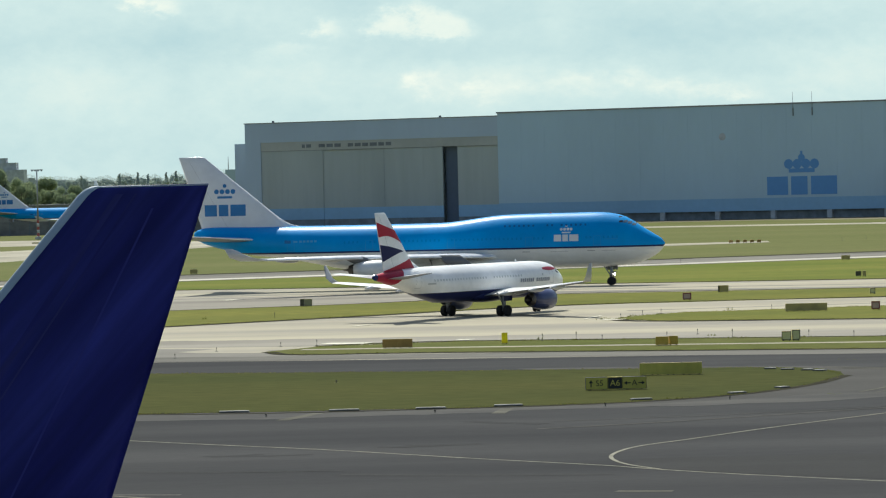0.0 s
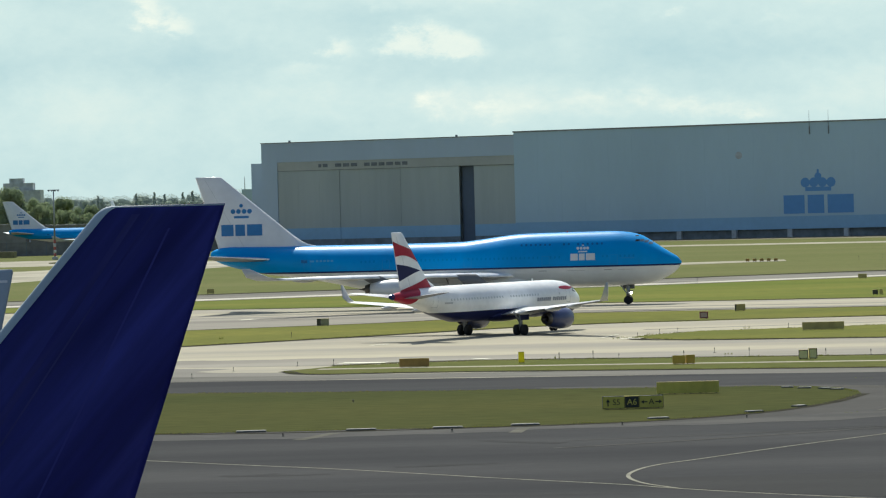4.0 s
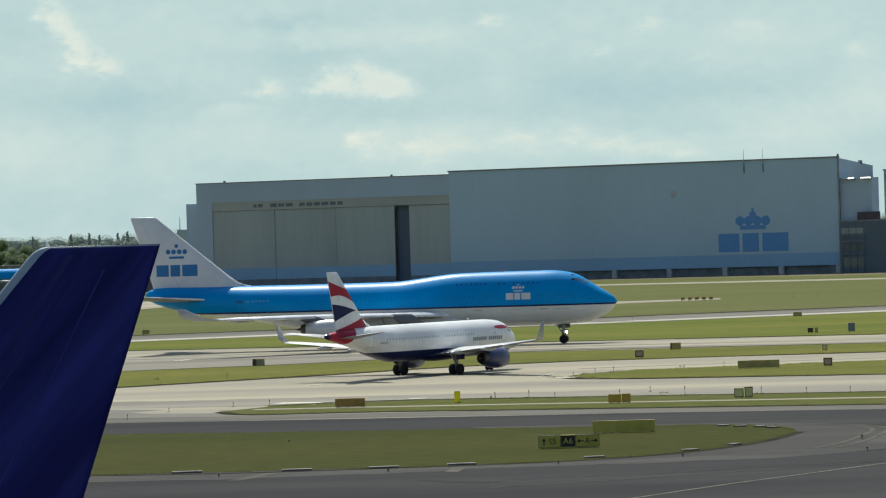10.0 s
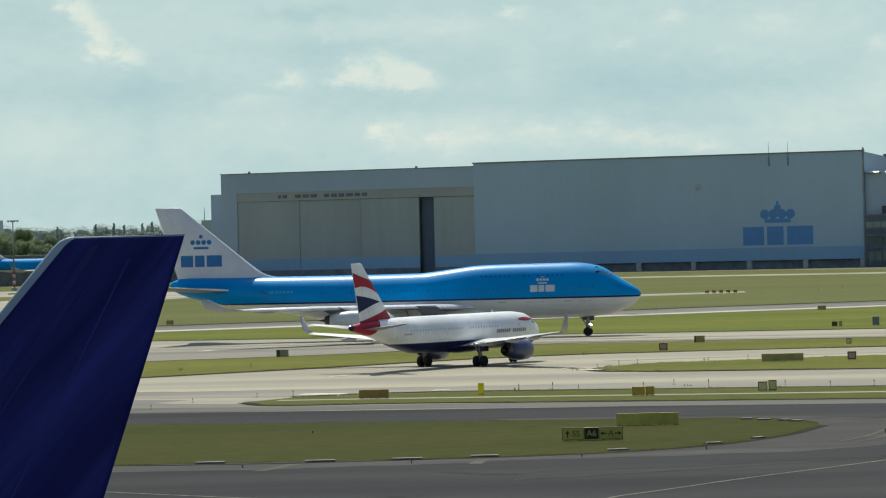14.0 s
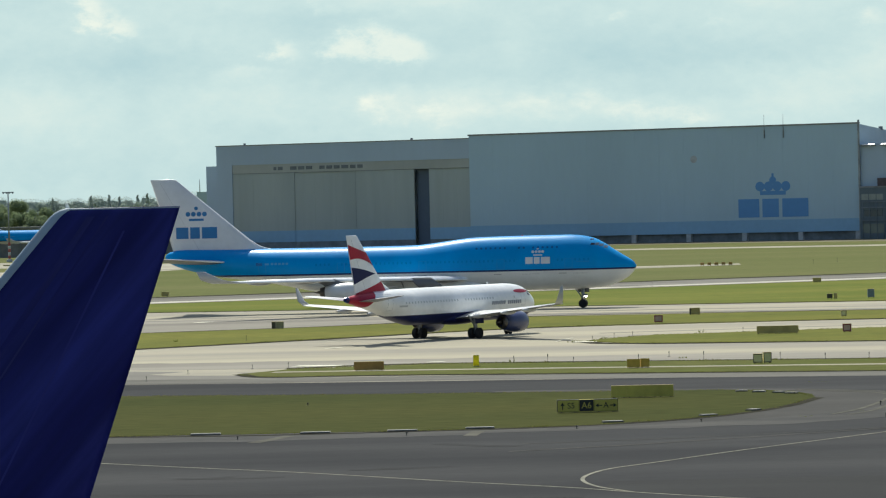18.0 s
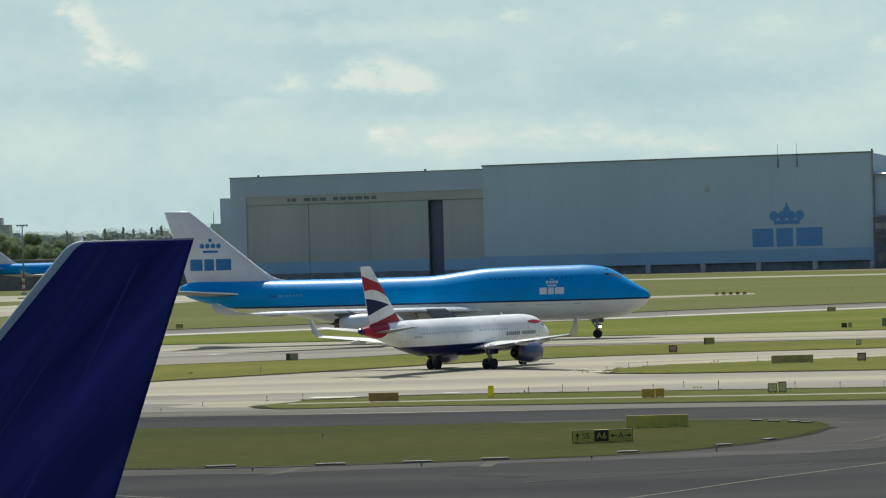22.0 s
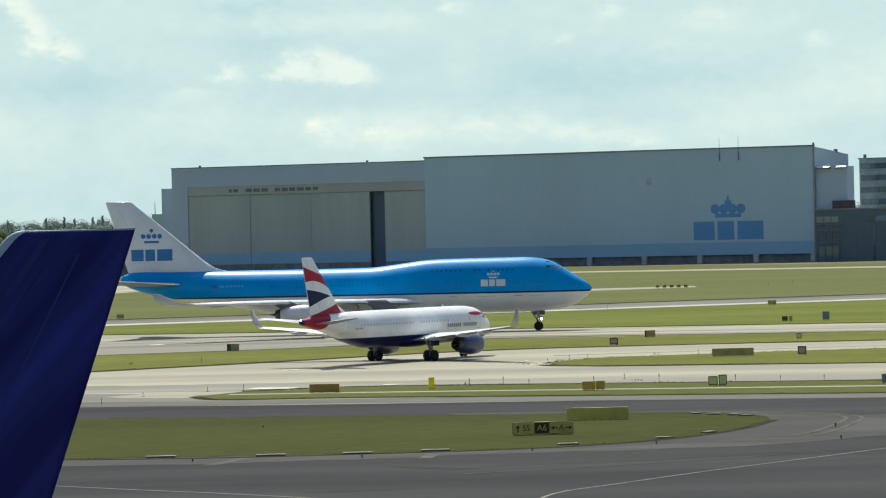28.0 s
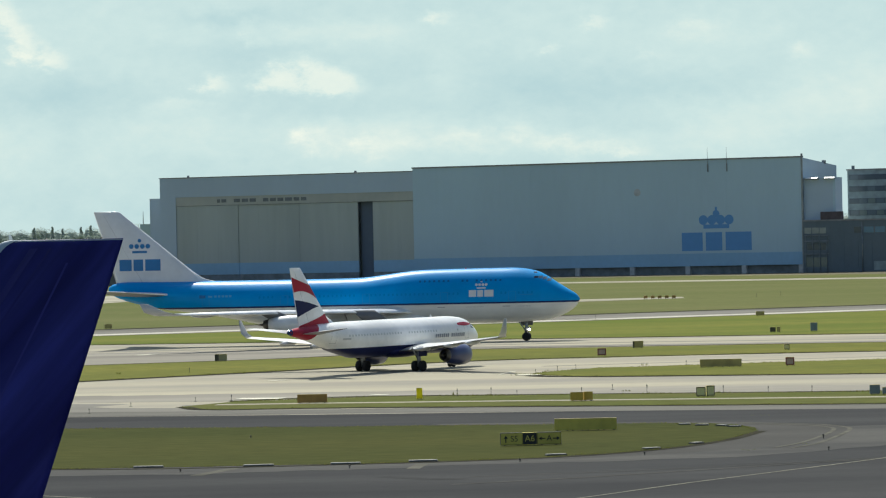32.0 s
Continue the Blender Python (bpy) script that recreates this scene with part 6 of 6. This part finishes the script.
def signs():
    s = thing("taxiway_sign", pose(9.38, 282.4, 0.03, 0, 0, 2), "yellow and black lit taxiway guidance sign with three panels", "sign", "airfield signs")
    x = 0.0
    for i, (w, m) in enumerate(((1.57, SIGN_DULL), (1.06, SIGN_K), (1.72, SIGN_DULL))):
        c = part("panel", box(x + 0.01, x + w - 0.01, -0.16, 0.16, 0.1, 0.92, 0.03), m, s, ("yellow panel", "black panel", "yellow panel")[i])
        for a, b, e, f in ((x, x + w, 0.915, 0.94), (x, x + w, 0.08, 0.105), (x, x + 0.025, 0.08, 0.94), (x + w - 0.025, x + w, 0.08, 0.94)):
            part("frame_bar", box(a, b, -0.175, 0.17, e, f), SIGN_K if i != 1 else SIGN_Y, c)
        for lx in (0.2, 0.8):
            part("leg", tube((x + w * lx, 0, -0.03), (x + w * lx, 0, 0.1), 0.05, n=8), STAKE, s)
        x += w
    up = lambda x: Matrix.Translation((x, -0.18, 0.50)) @ pose(0, 0, 0, 90, 0, 0)
    arrow(0.38, 0.50, 90, 0.26, SIGN_K, s)
    glyphs("S5", 0.58, up(0.99), SIGN_K, s)
    glyphs("A6", 0.62, up(2.1), SIGN_DULL, s)
    arrow(2.98, 0.50, 180, 0.24, SIGN_K, s)
    glyphs("A", 0.58, up(3.49), SIGN_K, s)
    arrow(4.01, 0.50, 0, 0.24, SIGN_K, s)
    ochre = "weathered ochre back of a taxiway sign"
    field_sign(14.2, 302.2, 4.75, 0.9, -2, SIGN_DULL, "weathered yellow back of a long taxiway sign", 4)
    field_sign(-6.5, 363.4, 2.75, 0.8, 0, BOXBROWN, "brown weathered sign cabinet on grass", 2)
    field_sign(4.5, 367.0, 0.55, 1.02, 0, SIGN_LIT, "small upright yellow marker sign", 1)
    field_sign(18.2, 355.4, 1.15, 0.78, -8, SIGN_ORANGE, "orange-yellow sign cabinet in strip grass", 1)
    field_sign(19.4, 355.6, 0.8, 0.8, 6, SIGN_ORANGE, "ochre sign cabinet in strip grass", 1)
    field_sign(29.85, 359.2, 0.85, 0.84, -6, SIGN_PALE, "pale yellow sign cabinet with a dark frame", 1, rim=SIGN_DARK)
    field_sign(30.78, 359.4, 0.75, 0.95, 12, SIGN_PALE, "pale yellow sign cabinet with a dark frame, turned aside", 1, rim=SIGN_DARK)
    field_sign(36.7, 436, 4.6, 0.84, 0, SIGN_BACK, ochre + ", long", 4)
    field_sign(28.3, 485.6, 1.05, 0.88, 0, SIGN_PINK, "faded pink sign cabinet with a red frame on grass", 1, rim=SIGN_R)
    field_sign(34.8, 514.6, 1.2, 0.86, 14, SIGN_BACK, ochre + ", single", 1)
    field_sign(34.62, 514.4, 0.16, 0.86, 14, SIGN_DARK, "dark end post of a sign", 1, depth=0.2)
    field_sign(46.2, 436.0, 0.95, 0.9, -12, SIGN_PINK, "faded pink sign cabinet with a red frame, turned aside", 1, rim=SIGN_R)
    field_sign(52.1, 493.2, 0.65, 0.7, 0, SIGN_PALE, "small pale sign with a dark frame", 1, rim=SIGN_DARK)
    field_sign(59.1, 578.6, 0.8, 0.72, 0, SIGN_DARK, "dark sign cabinet on grass", 1)
    field_sign(60.1, 578.6, 0.5, 0.75, 0, SIGN_BACK, ochre + ", small", 1)
    field_sign(68.1, 690.6, 1.5, 0.76, 0, SIGN_BACK, ochre, 1)
    field_sign(-19.1, 496.6, 0.5, 0.88, 0, SIGN_DARK, "dark sign cabinet beside the taxiway", 1)
    field_sign(-18.59, 496.8, 1.0, 0.86, 0, SIGN_OLIVE, "olive grey back of a taxiway sign", 1)
    field_sign(-46.3, 700.5, 1.3, 0.78, 0, SIGN_BACK, ochre, 1)
    field_sign(45.2, 355.6, 0.92, 0.84, 0, BOXBLUE, "blue-grey equipment cabinet on grass", 1)
    field_sign(46.3, 355.2, 0.6, 0.62, 0, BOXBLUE, "small blue-grey equipment cabinet", 1)
    field_sign(65.2, 580.0, 1.0, 1.25, 0, BOXBLUE, "tall blue-grey sign cabinet", 1)
    for i in range(5):
        b = thing("approach_light_box", pose(62.9 + i * 1.55, 889 - i * 0.5, 0), "small dark brown light box on stubby legs", "light box", "row of light boxes")
        part("body", box(-0.42, 0.42, -0.35, 0.35, 0.22, 0.78, 0.06), BOXBROWN, b)
        for lx in (-0.28, 0.28):
            part("leg", tube((lx, 0, 0), (lx, 0, 0.25), 0.05, n=6), STAKE, b)
    # white edge boards along the grass island
    for x, y, w, a in ((-14.8, 265.2, 2.0, 0), (-7.4, 264.1, 2.0, 0), (-1.6, 264.1, 2.0, 0), (3.6, 265.2, 1.9, 2), (12.7, 268.9, 1.4, 10), (19.6, 274.2, 1.2, 24), (23.2, 279.8, 1.0, 45), (25.8, 305.8, 1.0, -10), (27.2, 304.2, 0.8, -30), (28.0, 302.6, 0.9, -30), (24.6, 307.6, 0.9, -8)):
        e = thing("edge_board", pose(x, y, 0.055, 0, 0, a), "low pale concrete edge board on grass", "edge board", "edge boards")
        part("board", box(-w / 2, w / 2, -0.3, 0.3, 0.035, 0.11, 0.02), BOARD, e)
        part("sill", box(-w / 2 - 0.03, w / 2 + 0.03, -0.33, 0.33, -0.03, 0.035), STAKE, e, "dark sill under the board")
    # edge lights
    for x, y, h in ((-12.4, 259.5, 0.2), (10.0, 262.6, 0.2), (18.6, 267.2, 0.2), (-1.3, 259.6, 0.2), (32.6, 283.2, 0.3), (31.2, 268, 0.25), (-21.9, 365.6, 0.35), (-16.3, 373.7, 0.4), (-12.9, 374, 0.55), (4.9, 373.5, 0.8), (8.4, 372.5, 0.7), (11.6, 372.5, 0.8), (20.0, 369.8, 0.7), (26.0, 368.2, 0.9), (33, 366.8, 0.7), (37, 365, 0.6), (41, 364.5, 0.6), (14, 371.5, 0.5),
                    (23.5, 380, 0.5), (18.2, 428, 0.5), (21.0, 437, 0.5), (23.2, 440, 0.5), (36, 446, 0.5), (-24.8, 352, 0.45), (-20.5, 456, 0.6), (40, 690, 0.8), (95, 905, 0.9), (88, 890, 0.8), (-9.0, 302, 0.2)):
        e = thing("edge_light", pose(x, y, 0.055), "short dark stake with a small lamp", "edge light", "taxiway edge lights")
        wide = 1.7 if h <= 0.3 else 0.85
        part("stem", tube((0, 0, -0.04), (0, 0, h * 0.75), 0.02 * wide, n=8), STAKE, e)
        part("lamp", lathe([(h * 0.6, 0.035 * wide), (h * 0.85, 0.05 * wide), (h, 0.02 * wide)], "z", 10), STAKE, e, "small dark lamp head")
        part("base_plate", lathe([(-0.04, 0.16), (0.0, 0.16)], "z", 10), STAKE, e)


def field_trailer():
    t = thing("equipment_trailer", pose(123.4, 916.0, 0, 0, 0, -8), "open field trailer with white canopy and dark chassis", "trailer")
    part("chassis", box(-1.7, 1.7, -0.8, 0.8, 0.42, 0.66, 0.04), BOXBLUE, t, "dark grey low chassis")
    part("toolbox", box(-0.9, 0.9, -0.6, 0.6, 0.66, 1.2, 0.06), FENCE, t, "dark toolbox on the chassis")
    part("generator", box(-1.6, -1.05, -0.5, 0.5, 0.66, 0.95, 0.05), DARKBASE, t)
    for x in (-0.95, 1.0):
        for y in (-0.7, 0.7):
            part("post", tube((x, y, 0.66), (x, y, 2.2), 0.02, n=8), POLE, t, "thin grey canopy post")
    bm = box(-1.12, 1.12, -0.95, 0.95, 2.2, 2.36, 0.03)
    for v in bm.verts:
        v.co.z += 0.16 * (1 - abs(v.co.y) / 0.95) - 0.05 * v.co.x
    part("canopy", bm, WHITE, t, "white sheet canopy")
    part("valance", box(-1.1, 1.1, -0.97, -0.93, 1.9, 2.2), WHITE, t, "white canopy edge")
    part("drawbar", tube((1.7, 0, 0.5), (4.1, 0, 0.4), 0.05, n=8), DARKBASE, t, "thin dark drawbar")
    part("jockey_wheel", lathe([(-0.09, 0.2), (-0.05, 0.28), (0.05, 0.28), (0.09, 0.2)], "y", 14), TYRE, t).matrix_basis = pose(4.0, 0, 0.28)
    part("hitch_box", box(3.75, 4.35, -0.25, 0.25, 0.45, 0.85, 0.05), FENCE, t, "dark box on the drawbar")
    for x in (-0.75, 0.75):
        for y in (-0.72, 0.72):
            wheel_set(x, y, 0.26, 0.26, 0.2, t)


def tuft(verts, faces, rnd, x, y, z, h, n):
    """A few thin blades from one root."""
    for _ in range(n):
        a, lean, w = rnd.uniform(0, 6.28), rnd.uniform(0.1, 0.7) * h, rnd.uniform(0.012, 0.03)
        bx, by = x + rnd.uniform(-0.08, 0.08), y + rnd.uniform(-0.08, 0.08)
        ca, sa, k = math.cos(a), math.sin(a), len(verts)
        tall = h * rnd.uniform(0.6, 1.15)
        verts += [(bx - sa * w, by + ca * w, z), (bx + sa * w, by - ca * w, z), (bx + ca * lean, by + sa * lean, z + tall)]
        faces.append((k, k + 1, k + 2))


def blades(name, verts, faces, material, label):
    me = bpy.data.meshes.new(name)
    me.from_pydata(verts, [], faces)
    me.materials.append(material)
    tagged(new(name, me), label, "grass", kind="stuff")


def grass_blades():
    rnd = random.Random(5)
    # ragged fringes where grass meets paving
    fringes = ((((-60, 408), (-31.6, 435), (-12.3, 453), (13.4, 477), (53.6, 481), (70, 479)), 0.22), (((17.5, 426), (21.5, 417.5), (45.5, 409), (70, 402)), 0.18), (((17.5, 426), (20, 434), (26, 442), (50, 449), (70, 453)), 0.13),
               (((-17, 362), (-16, 357), (-13.7, 354.6), (-0.4, 352.4), (37.7, 339.3), (60, 332)), 0.14), (((-12.8, 371), (0.5, 375.5), (40.4, 364), (60, 358)), 0.2), (((-60, 285), (-21.4, 266), (-0.4, 264.3), (11.7, 266.8), (19.8, 273.5), (25.6, 284), (29.2, 296)), 0.11),
               (((29.2, 296), (28.4, 306), (22.6, 311.4), (-0.4, 316.5), (-25, 324), (-60, 334)), 0.12), (((-60, 596), (-24, 585), (25, 570), (62.5, 561), (85, 554)), 0.22))
    verts, faces, dry_v, dry_f = [], [], [], []
    for pts, h in fringes:
        for a, b in zip(pts, pts[1:]):
            long = math.hypot(b[0] - a[0], b[1] - a[1])
            for k in range(int(long / 0.09)):
                f = rnd.random()
                clump = 0.5 + noise.noise(Vector((a[0] + (b[0] - a[0]) * f, a[1], 3.3)) * 0.5)
                x, y = a[0] + (b[0] - a[0]) * f + rnd.gauss(0, 0.15), a[1] + (b[1] - a[1]) * f + rnd.gauss(0, 0.3)
                if rnd.random() < 0.35 + 0.6 * clump:
                    dry = rnd.random() < 0.35
                    tuft(dry_v if dry else verts, dry_f if dry else faces, rnd, x, y, 0.045, h * rnd.uniform(0.3, 0.7) * (0.6 + clump), 4)
    blades("grass_blades", verts, faces, BLADE, "green grass blades along the mown edges")
    blades("dry_grass_blades", dry_v, dry_f, BLADE_DRY, "dry straw-coloured blades in the mown grass")
    # weeds in the joints of the concrete
    for x, y, h in ((15.8, 424.9, 0.3), (16.4, 428.2, 0.34), (17.0, 426.8, 0.26), (19.9, 435.2, 0.42), (22.8, 436.0, 0.4), (31.3, 446.9, 0.6), (31.5, 320.9, 0.1), (32.3, 320.6, 0.09), (25.6, 270.8, 0.12), (26.3, 270.5, 0.12), (30.3, 276.5, 0.12), (-28.6, 456.1, 0.6), (-14.2, 449.3, 0.4), (8.3, 376.4, 0.5), (24.5, 375.2, 0.35)):
        v, f = [], []
        for _ in range(4):
            tuft(v, f, rnd, x + rnd.uniform(-0.35, 0.35), y + rnd.uniform(-0.5, 0.5), 0.02, 0.6 * h, 5)
        me = bpy.data.meshes.new("weed")
        me.from_pydata([(p[0] - x, p[1] - y, p[2] - 0.02) for p in v], [], f)
        me.materials.append(BLADE)
        w = tagged(new("weed", me), "small dark weed in a paving joint", "weed", "weeds in the paving")
        w.matrix_basis = pose(x, y, 0.02)


signs()
field_trailer()
grass_blades()


def motions():
    # the clouds drift slowly to the left
    walk(backdrop, [(0.0, pose(0, 0, 0, 0, 0, -0.15)), (13.0, pose(0, 0, 0)), (32.0, pose(0, 0, 0, 0, 0, 0.25))])


motions()
